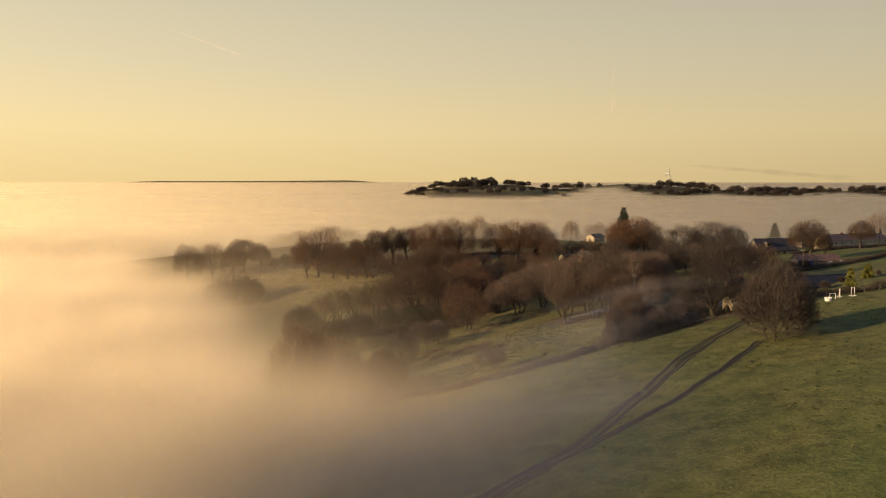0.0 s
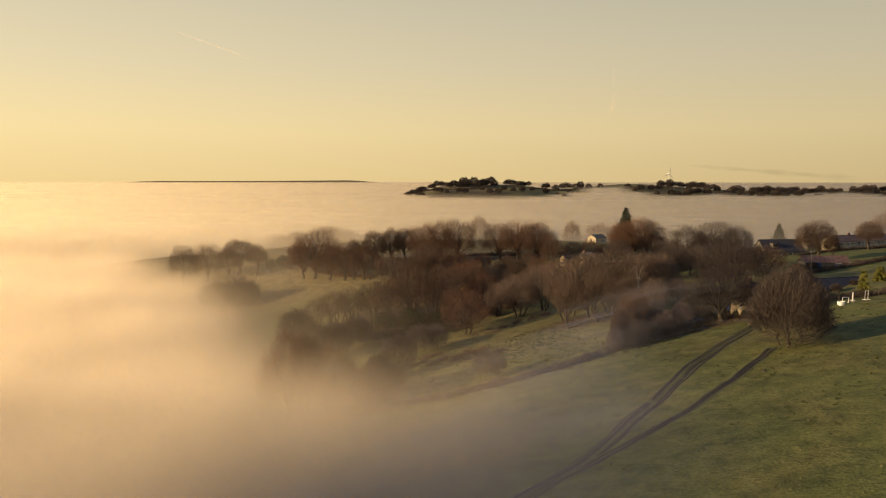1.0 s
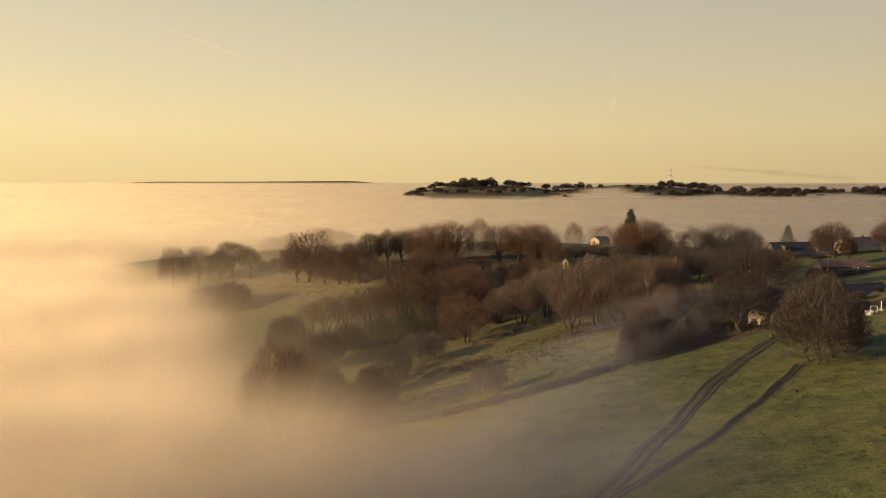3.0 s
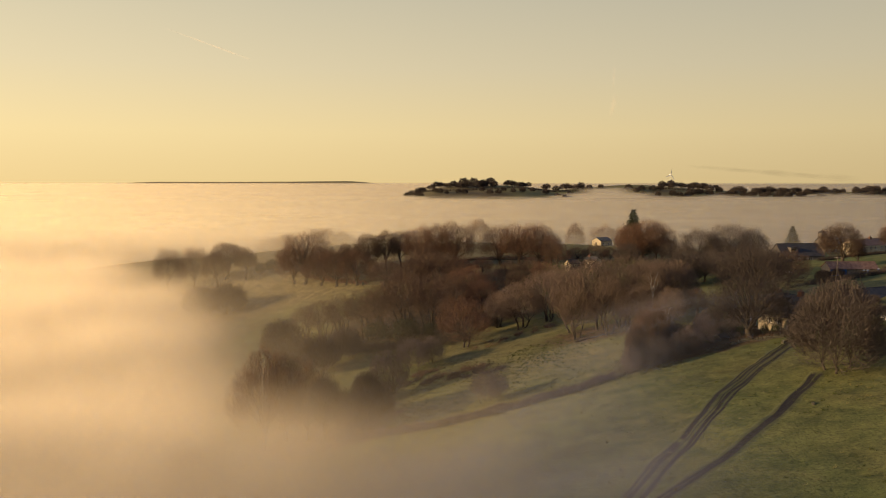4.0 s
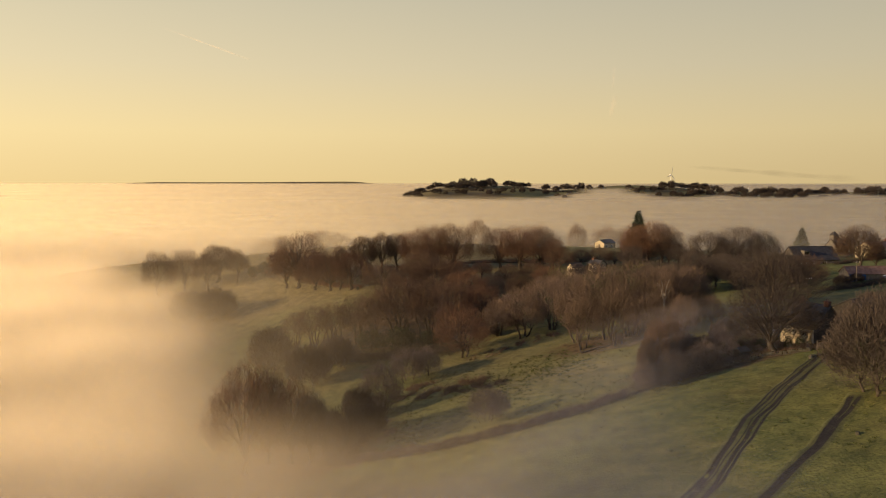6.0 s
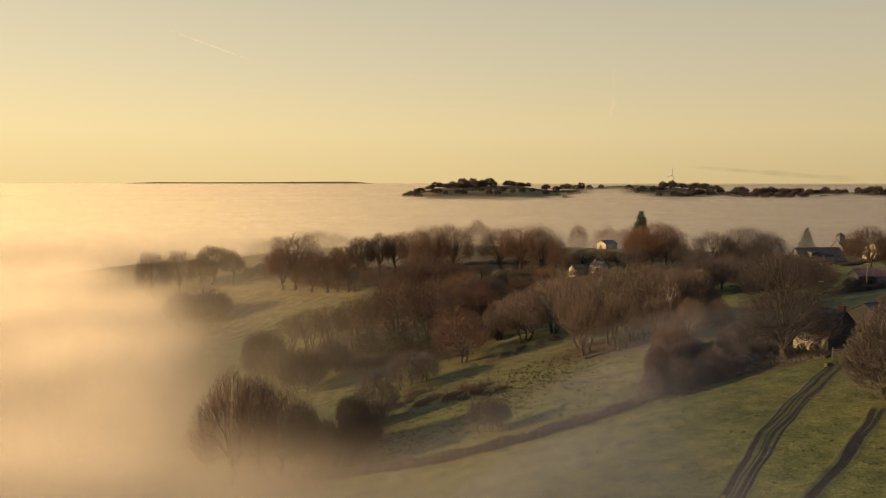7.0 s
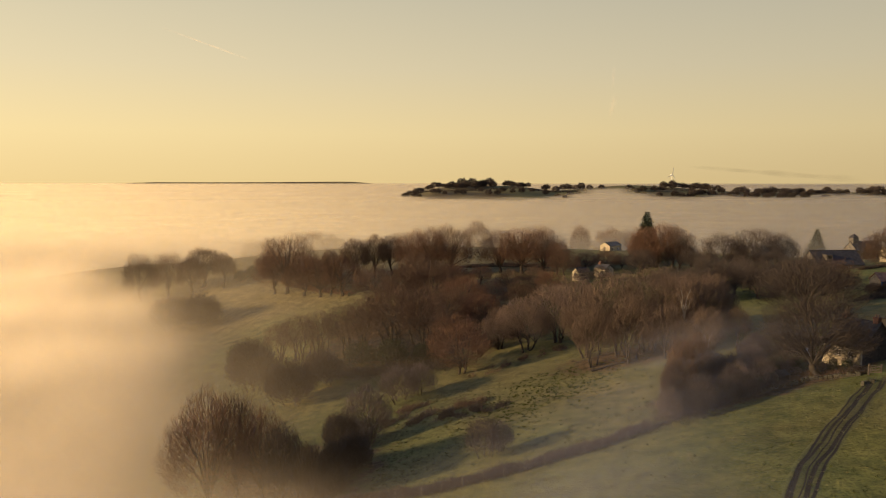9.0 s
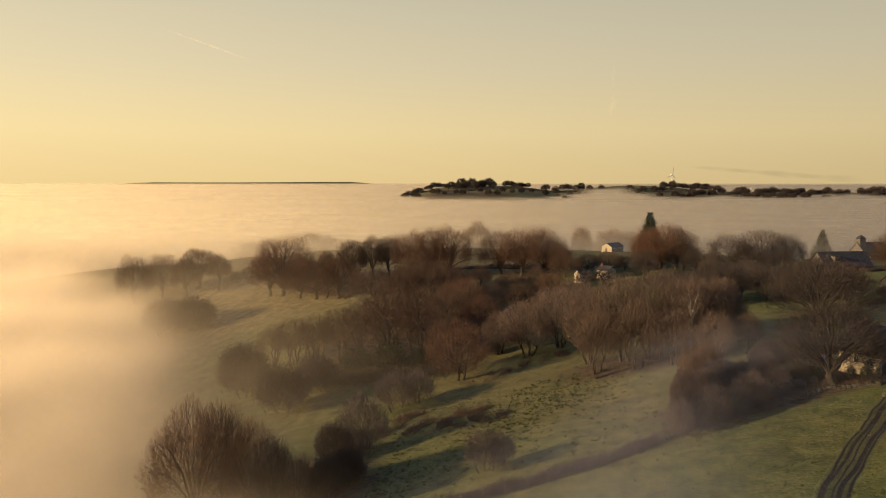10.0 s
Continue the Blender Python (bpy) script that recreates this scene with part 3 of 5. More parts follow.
# hedge row
plant("beech", -49.1, 313.0, 14.5, 18.9)
plant("ash", -54.1, 317.0, 17.2, 8.6)
plant("beech", -58.5, 319.0, 15.8, 19.3)
plant("beech", -66.0, 327.0, 15.5, 18.9)
plant("beech", -74.7, 337.0, 23.5, 24.7)
plant("beech", -81.2, 343.0, 18.0, 17.9)
# skyline left
plant("spread", -146.3, 368.0, 21.7, 17.2)
plant("spread", -136.0, 372.0, 19.8, 17.4)
plant("ash", -122.0, 364.0, 17.2, 13.6)
plant("ash", -121.0, 374.0, 17.6, 19.8)
plant("ash", -109.8, 367.0, 15.5, 11.4)
plant("holly", -98.7, 372.0, 6.0, 7.0)
plant("holly", -103.9, 370.0, 5.7, 5.1)
plant("spread", -127.5, 470.0, 16.5, 21.3)
plant("spread", -117.6, 465.0, 15.9, 18.0)
plant("spread", -97.5, 480.0, 20.2, 21.8)
plant("spread", -84.7, 475.0, 16.2, 18.5)
plant("thorn", -102.1, 318.0, 13.4, 18.1)
plant("thorn", -115.2, 325.0, 13.5, 17.8)
# ridge row
plant("ash", -48.1, 332.0, 17.5, 13.2)
plant("ash", -40.7, 335.0, 17.1, 12.7)
plant("ash", -34.7, 337.0, 15.9, 12.8)
plant("beech", -26.6, 333.0, 17.9, 17.3)
plant("beech", -19.3, 331.0, 18.6, 19.2)
plant("beech", -12.1, 329.0, 19.0, 19.0)
plant("beech", -3.9, 480.0, 24.3, 18.7)
plant("beech", 29.5, 470.0, 21.6, 22.8)
# beech group
plant("beech", 6.1, 330.0, 16.3, 20.1)
plant("beech", 13.3, 326.0, 17.2, 20.8)
plant("beech", 20.8, 329.0, 15.3, 20.0)
plant("beech", 25.3, 321.0, 12.6, 9.7)
plant("spread", 27.6, 317.0, 9.9, 12.4)
plant("spread", 36.5, 330.0, 6.6, 8.9)
plant("spread", 42.7, 322.0, 8.0, 10.8)
plant("beech", 48.8, 445.0, 17.7, 12.0)
plant("beech", 66.2, 465.0, 21.7, 18.6)
plant("beech", 76.9, 472.0, 23.1, 15.9)
plant("beech", 60.6, 324.0, 16.2, 21.8)
plant("fir", 59.8, 338.0, 19.4, 15.0)
plant("beech", 65.5, 322.0, 15.4, 17.0)
plant("beech", 55.6, 323.0, 14.0, 13.0)
# right wood, its shade put into darker twigs
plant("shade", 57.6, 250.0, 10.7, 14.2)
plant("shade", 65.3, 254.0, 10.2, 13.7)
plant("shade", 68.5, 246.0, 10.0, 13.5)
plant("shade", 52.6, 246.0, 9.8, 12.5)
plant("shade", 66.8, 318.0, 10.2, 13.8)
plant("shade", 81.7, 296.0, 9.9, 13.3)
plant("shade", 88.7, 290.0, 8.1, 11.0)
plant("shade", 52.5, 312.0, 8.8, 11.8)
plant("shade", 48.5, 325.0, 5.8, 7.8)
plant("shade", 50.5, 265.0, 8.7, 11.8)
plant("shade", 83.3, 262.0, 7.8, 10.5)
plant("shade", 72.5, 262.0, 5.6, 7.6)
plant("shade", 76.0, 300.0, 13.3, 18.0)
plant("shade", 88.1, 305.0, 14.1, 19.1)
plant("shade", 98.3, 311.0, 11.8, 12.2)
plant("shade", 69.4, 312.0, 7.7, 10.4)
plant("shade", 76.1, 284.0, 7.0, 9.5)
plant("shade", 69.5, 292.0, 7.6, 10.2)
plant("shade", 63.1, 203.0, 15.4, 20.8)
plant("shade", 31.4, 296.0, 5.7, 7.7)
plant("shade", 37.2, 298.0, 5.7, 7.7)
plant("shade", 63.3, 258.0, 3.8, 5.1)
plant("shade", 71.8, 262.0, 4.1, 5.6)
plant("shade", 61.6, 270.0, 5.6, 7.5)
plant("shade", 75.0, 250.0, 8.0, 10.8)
plant("oak", 48.8, 165.0, 12.4, 16.0)
plant("ash", 106.0, 258.0, 14.7, 14.1)
plant("ash", 112.8, 262.0, 8.2, 5.8)
plant("ash", 137.0, 288.0, 10.9, 10.2)
plant("thornwood", 49.0, 131.0, 13.8, 13.5)
plant("cypress", 78.6, 169.0, 5.3, 2.5)
plant("cypress", 90.9, 187.0, 3.3, 3.0)
plant("fir", 145.4, 395.0, 14.5, 12.2)
plant("beech", 208.1, 420.0, 28.8, 21.6)
plant("beech", 172.9, 380.0, 9.1, 6.2)
plant("thorn", 76.9, 190.0, 3.7, 5.0)
plant("thorn", 78.0, 180.0, 2.1, 2.8)
plant("thorn", 83.6, 184.0, 1.6, 2.2)
plant("thorn", 94.9, 190.0, 1.0, 1.3)
# scrub
plant("holly", 51.6, 166.0, 2.3, 1.5)
plant("holly", 53.2, 165.0, 2.0, 1.6)
plant("thorn", 49.9, 167.0, 2.0, 2.6)
plant("thorn", 37.4, 172.0, 4.4, 5.1)
plant("holly", 40.5, 170.0, 2.8, 2.8)
plant("thorn", 44.7, 171.0, 2.6, 3.5)
plant("thorn", 48.7, 173.0, 1.9, 2.5)
plant("shrub", 36.7, 164.0, 2.4, 3.2)
plant("holly", 41.0, 166.0, 0.9, 1.2)
plant("thorn", 44.0, 167.0, 0.9, 1.3)
plant("shrub", 47.4, 168.0, 1.1, 1.4)
plant("thorn", 37.8, 180.0, 4.3, 5.8)
plant("thorn", 45.8, 184.0, 3.8, 5.1)
plant("thorn", 52.9, 186.0, 3.0, 4.1)
plant("thorn", 27.0, 158.0, 6.0, 4.6)
plant("shrub", 34.5, 160.0, 5.4, 4.4)
plant("shrub", 35.1, 176.0, 6.3, 5.4)
plant("shrub", 27.1, 160.0, 8.5, 4.4)
plant("shrub", 30.4, 166.0, 8.7, 5.0)
plant("shrub", 35.3, 168.0, 5.7, 4.9)
plant("shrub", 36.6, 162.0, 5.7, 5.0)
plant("shrub", 29.9, 157.0, 5.9, 5.5)
plant("shrub", 25.3, 155.0, 5.6, 4.0)
plant("shrub", 41.5, 167.0, 4.7, 5.3)
plant("shrub", 45.7, 170.0, 3.8, 5.0)
plant("thorn", 28.5, 156.0, 4.3, 5.1)
plant("thorn", 32.3, 158.0, 4.3, 5.8)
plant("thorn", 36.6, 160.0, 4.1, 5.3)
plant("shrub", 0.2, 158.0, 6.4, 6.3)
plant("shrub", 2.4, 159.5, 5.0, 4.6)
plant("ash", 29.4, 165.0, 10.2, 5.0)
plant("ash", 33.0, 171.0, 9.6, 5.4)
plant("ash", 26.8, 159.5, 8.4, 4.0)
plant("birch", 36.4, 177.0, 9.5, 3.0)
plant("holly", 44.2, 168.6, 2.6, 2.2)
plant("holly", 48.2, 169.4, 2.2, 1.9)
plant("holly", 39.2, 166.8, 2.0, 1.7)
plant("shrub", 50.0, 176.0, 4.0, 4.6)
plant("shrub", 44.0, 177.5, 4.4, 5.2)
plant("thorn", 56.0, 187.0, 3.6, 5.0)
plant("thorn", 48.5, 188.5, 3.8, 5.4)
# oak and spread tree added on the sun's side to shade the shed yard
plant("oak", 70.0, 222.0, 12.0, 15.0)
plant("spread", 84.0, 240.0, 9.5, 13.0)
plant("thorn", 92.0, 236.0, 3.2, 5.0)
plant("thorn", 97.5, 240.0, 2.6, 4.2)


# ---- building blocks ----
def part(name, bm, mat, parent=None, label="", smooth=False):
    me = bpy.data.meshes.new(name)
    bm.normal_update()
    bm.to_mesh(me)
    bm.free()
    if smooth:
        me.polygons.foreach_set("use_smooth", [True] * len(me.polygons))
    me.materials.append(mat)
    ob = new(name, me)
    ob.parent = parent
    if label:
        ob["label"] = label
    return ob


def boxes(rows, bevel=0.0):
    """One bmesh of boxes, each (x0, x1, y0, y1, z0, z1)."""
    bm = bmesh.new()
    for x0, x1, y0, y1, z0, z1 in rows:
        m = Matrix.Translation(((x0 + x1) / 2, (y0 + y1) / 2, (z0 + z1) / 2)) @ Matrix.Diagonal((x1 - x0, y1 - y0, z1 - z0, 1))
        bmesh.ops.create_cube(bm, size=1.0, matrix=m)
    if bevel:
        bmesh.ops.bevel(bm, geom=bm.edges[:], offset=bevel, segments=1, affect="EDGES")
    return bm


def rod(p0, p1, r0, r1=None, sides=8):
    bm = bmesh.new()
    p0, p1 = Vector(p0), Vector(p1)
    d = p1 - p0
    m = Matrix.Translation((p0 + p1) / 2) @ d.to_track_quat("Z", "Y").to_matrix().to_4x4()
    bmesh.ops.create_cone(bm, cap_ends=True, segments=sides, radius1=r0, radius2=r0 if r1 is None else r1, depth=d.length, matrix=m)
    return bm


def pierced(length, height, t, holes):
    """A wall along x, from 0 to length, with rectangular holes (x0, x1, z0, z1) right through it."""
    xs = sorted({0.0, length, *(h[0] for h in holes), *(h[1] for h in holes)})
    rows = []
    for a, b in zip(xs, xs[1:]):
        mid, z = (a + b) / 2, -0.8
        for h in sorted((h for h in holes if h[0] < mid < h[1]), key=lambda h: h[2]):
            rows.append((a, b, 0, t, z, h[2]))
            z = h[3]
        rows.append((a, b, 0, t, z, height))
    bm = boxes(rows)
    bmesh.ops.remove_doubles(bm, verts=bm.verts, dist=0.001)
    return bm


def house(name, label, x, y, turn, L, W, eave, ridge, wall_mat, roof_mat, front=(), gable=(), gable_mat=None, chimneys=(), door=None, sink=0.0, over=0.25, courses=0, z=None):
    """A gabled house: eaves along its own x; the front at -y; the gable with openings at -x end is given by gable."""
    root = tagged(new(name), label, "house" if "shed" not in name and "barn" not in name else name.split("_")[-1])
    z = float(ground_z(x, y)) if z is None else z
    root.matrix_basis = pose(x, y, z - sink, 0, 0, turn)
    t = 0.35
    walls = []
    for nm, holes, m, ln in (("wall", front, pose(-L / 2, -W / 2, 0), L), ("wall", (), pose(L / 2, W / 2, 0, 0, 0, 180), L),
                             ("wall", gable, pose(-L / 2, W / 2 - t, 0, 0, 0, -90), W - 2 * t), ("wall", (), pose(L / 2, -W / 2 + t, 0, 0, 0, 90), W - 2 * t)):
        ob = part(nm, pierced(ln, eave, t, holes), gable_mat if gable_mat and len(walls) > 1 else wall_mat, root)
        ob.matrix_basis = m
        walls.append((ob, holes))
    for sx in (-1, 1):
        bm = bmesh.new()
        x0, x1 = sx * (L / 2 - t), sx * L / 2
        v = [bm.verts.new(c) for c in ((x0, -W / 2, eave), (x0, W / 2, eave), (x0, 0, ridge - 0.06), (x1, -W / 2, eave), (x1, W / 2, eave), (x1, 0, ridge - 0.06))]
        for f in ((0, 1, 2), (5, 4, 3), (0, 3, 4, 1), (1, 4, 5, 2), (2, 5, 3, 0)):
            bm.faces.new([v[i] for i in f])
        bmesh.ops.recalc_face_normals(bm, faces=bm.faces)
        part("gable_wall", bm, gable_mat or wall_mat, root)
    roof = None
    slope = math.atan2(ridge - eave, W / 2)
    run = math.hypot(ridge - eave, W / 2) + over
    for s in (-1, 1):
        bm = boxes([(-L / 2 - over, L / 2 + over, -run, 0, 0.0, 0.12)], 0.02)
        ob = part("roof_slope", bm, roof_mat, root, "weathered roof slope")
        ob.matrix_basis = pose(0, 0, ridge) @ Matrix.Rotation(math.pi if s > 0 else 0, 4, "Z") @ Matrix.Rotation(slope, 4, "X")
        if courses:
            for c in range(courses):
                y0 = -run * (c + 1) / courses
                part("slate_course", boxes([(-L / 2 - over, L / 2 + over, y0, y0 + 0.12, 0.122, 0.145)]), roof_mat, ob)
    part("ridge_tiles", rod((-L / 2 - over, 0, ridge + 0.08), (L / 2 + over, 0, ridge + 0.08), 0.14, sides=6), roof_mat, root)
    for cx, ch in chimneys:
        stack = part("chimney", boxes([(cx - 0.45, cx + 0.45, -0.35, 0.35, ridge - 0.8, ridge + ch), (cx - 0.52, cx + 0.52, -0.42, 0.42, ridge + ch - 0.2, ridge + ch - 0.06)], 0.02), BRICKRED, root, "weathered brick chimney stack")
        for k in (-0.2, 0.2):
            part("chimney_pot", rod((cx + k, 0, ridge + ch), (cx + k, 0, ridge + ch + 0.4), 0.13, 0.10), RUST, stack, "clay chimney pot")
    for ob, holes in walls:
        for x0, x1, z0, z1 in holes:
            if z0 < 0.1:
                leaf = part("door", boxes([(x0, x1, 0.14, 0.19, z0, z1), (x0 + 0.1, x1 - 0.1, 0.125, 0.14, z0 + 0.15, z1 - 0.15)]), WOOD, ob, "wooden plank door")
                continue
            f, mid = 0.07, (x0 + x1) / 2
            frame_ob = part("window", boxes([(x0, x1, 0.10, 0.17, z0, z0 + f), (x0, x1, 0.10, 0.17, z1 - f, z1), (x0, x0 + f, 0.10, 0.17, z0 + f, z1 - f),
                                             (x1 - f, x1, 0.10, 0.17, z0 + f, z1 - f), (mid - f / 2, mid + f / 2, 0.10, 0.17, z0 + f, z1 - f)]), WHITE, ob, "white window frame")
            part("window_sill", boxes([(x0 - 0.08, x1 + 0.08, -0.06, 0.10, z0 - 0.09, z0 - 0.01)]), STONE, ob)
            part("pane", boxes([(x0 + f, x1 - f, 0.13, 0.14, z0 + f, z1 - f)]), GLASS, ob)
    return root


# ---- the pasture tracks ----
def smooth_line(pts, step):
    """A smooth line through a few points, in steps of about that many metres."""
    pts = np.array(pts, float)
    out = []
    ext = np.vstack([2 * pts[0] - pts[1], pts, 2 * pts[-1] - pts[-2]])
    for i in range(1, len(ext) - 2):
        p0, p1, p2, p3 = ext[i - 1 : i + 3]
        k = max(2, int(np.linalg.norm(p2 - p1) / step))
        t = (np.arange(k) / k)[:, None]
        out.append(0.5 * (2 * p1 + (p2 - p0) * t + (2 * p0 - 5 * p1 + 4 * p2 - p3) * t**2 + (3 * p1 - p0 - 3 * p2 + p3) * t**3))
    return np.vstack(out + [pts[-1:]])


def track(name, label, pts, half, ruts, fade):
    """A strip that lies on the grass, worn down to mud in its ruts: (offset, half width, depth)."""
    line = smooth_line(pts, 0.6)
    d = np.gradient(line, axis=0)
    d /= np.linalg.norm(d, axis=1)[:, None]
    nrm = np.stack([d[:, 1], -d[:, 0]], 1)
    cross = np.linspace(-half, half, 61)
    along = np.arange(len(line))
    wob = 0.18 * np.sin(along * 0.13) + 0.10 * np.sin(along * 0.31 + 1)
    x = line[:, 0, None] + nrm[:, 0, None] * (cross + wob[:, None])
    y = line[:, 1, None] + nrm[:, 1, None] * (cross + wob[:, None])
    z = ground_z(x, y) + 0.075 * soft((half - np.abs(cross)) / (half * 0.45))[None, :] - 0.015
    wear = np.zeros_like(x) + (0.33 * soft((half - np.abs(cross)) / (half * 0.45)))[None, :]
    for off, hw, deep in ruts:
        drift = 0.14 * np.sin(along * 0.07 + off * 5) + 0.06 * np.sin(along * 0.23 + off * 9) + 0.04 * np.sin(along * 0.61 + off * 13)
        bell = np.exp(-(((cross[None, :] - off - drift[:, None]) / hw) ** 2)) * (0.85 + 0.15 * np.sin(along * 0.057 + off * 3))[:, None]
        wear = np.maximum(wear, bell)
        z = z - deep * bell * 0.14
    ends = np.minimum(along, along[::-1]) * 0.6
    wear = wear * soft(ends / fade + 0.05)[:, None]
    n, k = x.shape
    i = np.arange(n * k).reshape(n, k)
    q = np.stack([i[:-1, :-1].ravel(), i[:-1, 1:].ravel(), i[1:, 1:].ravel(), i[1:, :-1].ravel()], 1)
    me = bpy.data.meshes.new(name)
    me.from_pydata(np.stack([x.ravel(), y.ravel(), z.ravel()], 1).tolist(), [], q.tolist())
    me.polygons.foreach_set("use_smooth", [True] * len(me.polygons))
    me.materials.append(TRACK)
    me.attributes.new("wear", "FLOAT", "POINT").data.foreach_set("value", wear.ravel().astype(np.float32))
    return tagged(new(name, me), label, "track", kind="structure")


track("road_1", "rutted muddy farm track across the pasture",
      [(56.0, 160.5), (51.0, 153.6), (40.6, 140.0), (31.7, 126.6), (22.5, 111.8), (15.0, 100.0), (7.0, 90.5), (-3, 80), (-12, 70)], 2.0,
      [(-1.18, 0.20, 0.14), (-0.72, 0.30, 0.24), (0.05, 0.12, 0.06), (0.62, 0.32, 0.24), (1.12, 0.20, 0.16)], 7.0)
track("road_2", "narrow muddy track branching over the grass",
      [(47.6, 132.5), (43.0, 126.0), (36.2, 117.6), (25.5, 105.6), (14.5, 96.2), (4.0, 88.0), (-8, 78)], 1.4, [(-0.28, 0.42, 0.18), (0.34, 0.42, 0.16)], 3.0)


# ---- farmstead ----
# the cottage's gable ends are darker than its cream front
house("farm_cottage", "old cream-rendered farm cottage with a slate roof below the trees", 57.5, 170.5, -63, 6.6, 8.0, 2.5, 6.1, RENDER, SLATE, gable_mat=DARK,
      front=((2.3, 3.2, 0.95, 1.8), (4.4, 5.3, 0.95, 1.8)), chimneys=((2.7, 0.9), (-2.4, 0.7)), courses=14, z=32.0)
# dark colour on the barn gables stands for shade on the stone
house("stone_barn", "long grey stone barn with a dark sheet roof", 78.5, 187.0, 24, 20.0, 8.0, 2.4, 4.4, GREY_WALL, SLATE, gable_mat=DARK, front=((3.0, 5.0, 0.0, 2.2),), z=32.6)
shed = house("blue_shed", "long low grey shed with a blue sheeted bay and rusted roof", 103.2, 245.5, 4, 13.6, 5.0, 1.9, 3.6, GREY_WALL, RUST, front=((9.5, 10.6, 0.8, 1.5),), z=33.0)
part("sheet_cladding", boxes([(-6.78, -2.2, -2.56, -2.503, -0.4, 1.88)]), BLUE, shed, "blue painted sheet cladding")
part("sheet_cladding", boxes([(6.803, 6.86, -2.5, 2.5, -0.4, 1.88)]), WHITE, shed, "pale end sheeting")
# the grey wall colour stands for the trees' shade on the bungalow
house("dormer_bungalow", "bungalow with walls darkened for tree shade, white windows and a steep roof", 107.5, 294.0, 10, 15.0, 9.0, 2.3, 6.2, GREY_WALL, SLATE,
      front=((0.8, 1.9, 0.8, 1.9), (3.0, 4.1, 0.8, 1.9), (5.2, 6.3, 0.8, 1.9), (7.4, 8.3, 0.05, 2.0), (9.4, 10.6, 0.8, 1.9)), z=31.6)
TERRACE = dict(front=((0.9, 1.9, 0.8, 1.9), (3.2, 4.1, 0.05, 2.0), (0.9, 1.9, 2.7, 3.6), (3.2, 4.1, 2.7, 3.6)))
for i in range(6):
    tx, ty = 133.5 + 4.9 * i, 308.0 + 2.4 * i
    house("terraced_house", "cream terraced cottage with a brown roof", tx, ty, 26, 5.4, 7.0, 3.9, 6.0, RENDER, RUST, over=0.02, chimneys=((2.3, 0.8),) if i % 2 else (), z=32.3, **TERRACE)
house("white_cottage", "small cream cottage with a low pitched roof in haze", 54.5, 386.0, 40, 7.5, 5.5, 2.7, 4.1, RENDER, GREY_WALL, front=((1.2, 2.2, 0.9, 1.9), (4.8, 5.8, 0.9, 1.9)), gable=((1.6, 2.8, 0.05, 2.1),), z=28.8)
house("gabled_cottage", "cream cottage half hidden by bare trees", 31.8, 306.0, 34, 4.4, 3.2, 2.4, 3.7, RENDER, SLATE, front=((1.0, 1.8, 1.0, 1.9),), gable=((0.8, 1.6, 1.0, 1.9),), z=26.9)
house("gabled_cottage", "cream farmhouse behind bare trees, facing the sun", 40.2, 311.0, -52, 4.8, 4.0, 3.0, 4.2, RENDER, SLATE, front=((0.8, 1.7, 1.0, 2.1), (3.0, 3.9, 1.0, 2.1)), chimneys=((-1.8, 0.6),), z=27.0)
chapel = house("stone_chapel", "grey stone chapel with a small bell turret", 143.0, 349.0, 15, 11.0, 7.0, 3.0, 6.2, GREY_WALL, SLATE, front=((2.0, 3.0, 1.0, 2.4), (5.0, 6.0, 1.0, 2.4), (8.0, 9.0, 1.0, 2.4)), z=30.3)
part("bell_turret", boxes([(-5.4, -3.0, -1.2, 1.2, 4.5, 7.6)], 0.05), GREY_WALL, chapel)
cap = bmesh.new()
bmesh.ops.create_cone(cap, cap_ends=True, segments=4, radius1=1.95, radius2=0.05, depth=1.6, matrix=Matrix.Translation((-4.2, 0, 8.4)) @ Matrix.Rotation(math.pi / 4, 4, "Z"))
part("turret_roof", cap, SLATE, chapel)

dormer_home = next(o for o in bpy.data.objects if o.name.startswith("dormer_bungalow"))
# the white dormer is coloured grey to look shaded
dormer = part("dormer", boxes([(-4.2, -2.2, -3.6, -0.8, 3.6, 5.2)]), GREY_WALL, dormer_home, "white dormer window box, coloured grey for shade")
part("dormer_roof", boxes([(-4.4, -2.0, -3.8, -0.6, 5.2, 5.32)], 0.03), SLATE, dormer)
part("pane", boxes([(-3.9, -2.5, -3.63, -3.60, 4.0, 4.9)]), GLASS, dormer)


house("garden_shed", "small dark timber garden shed by the pasture edge", 43.6, 165.2, 30, 2.2, 1.7, 1.4, 1.9, DARK, SLATE, over=0.1)


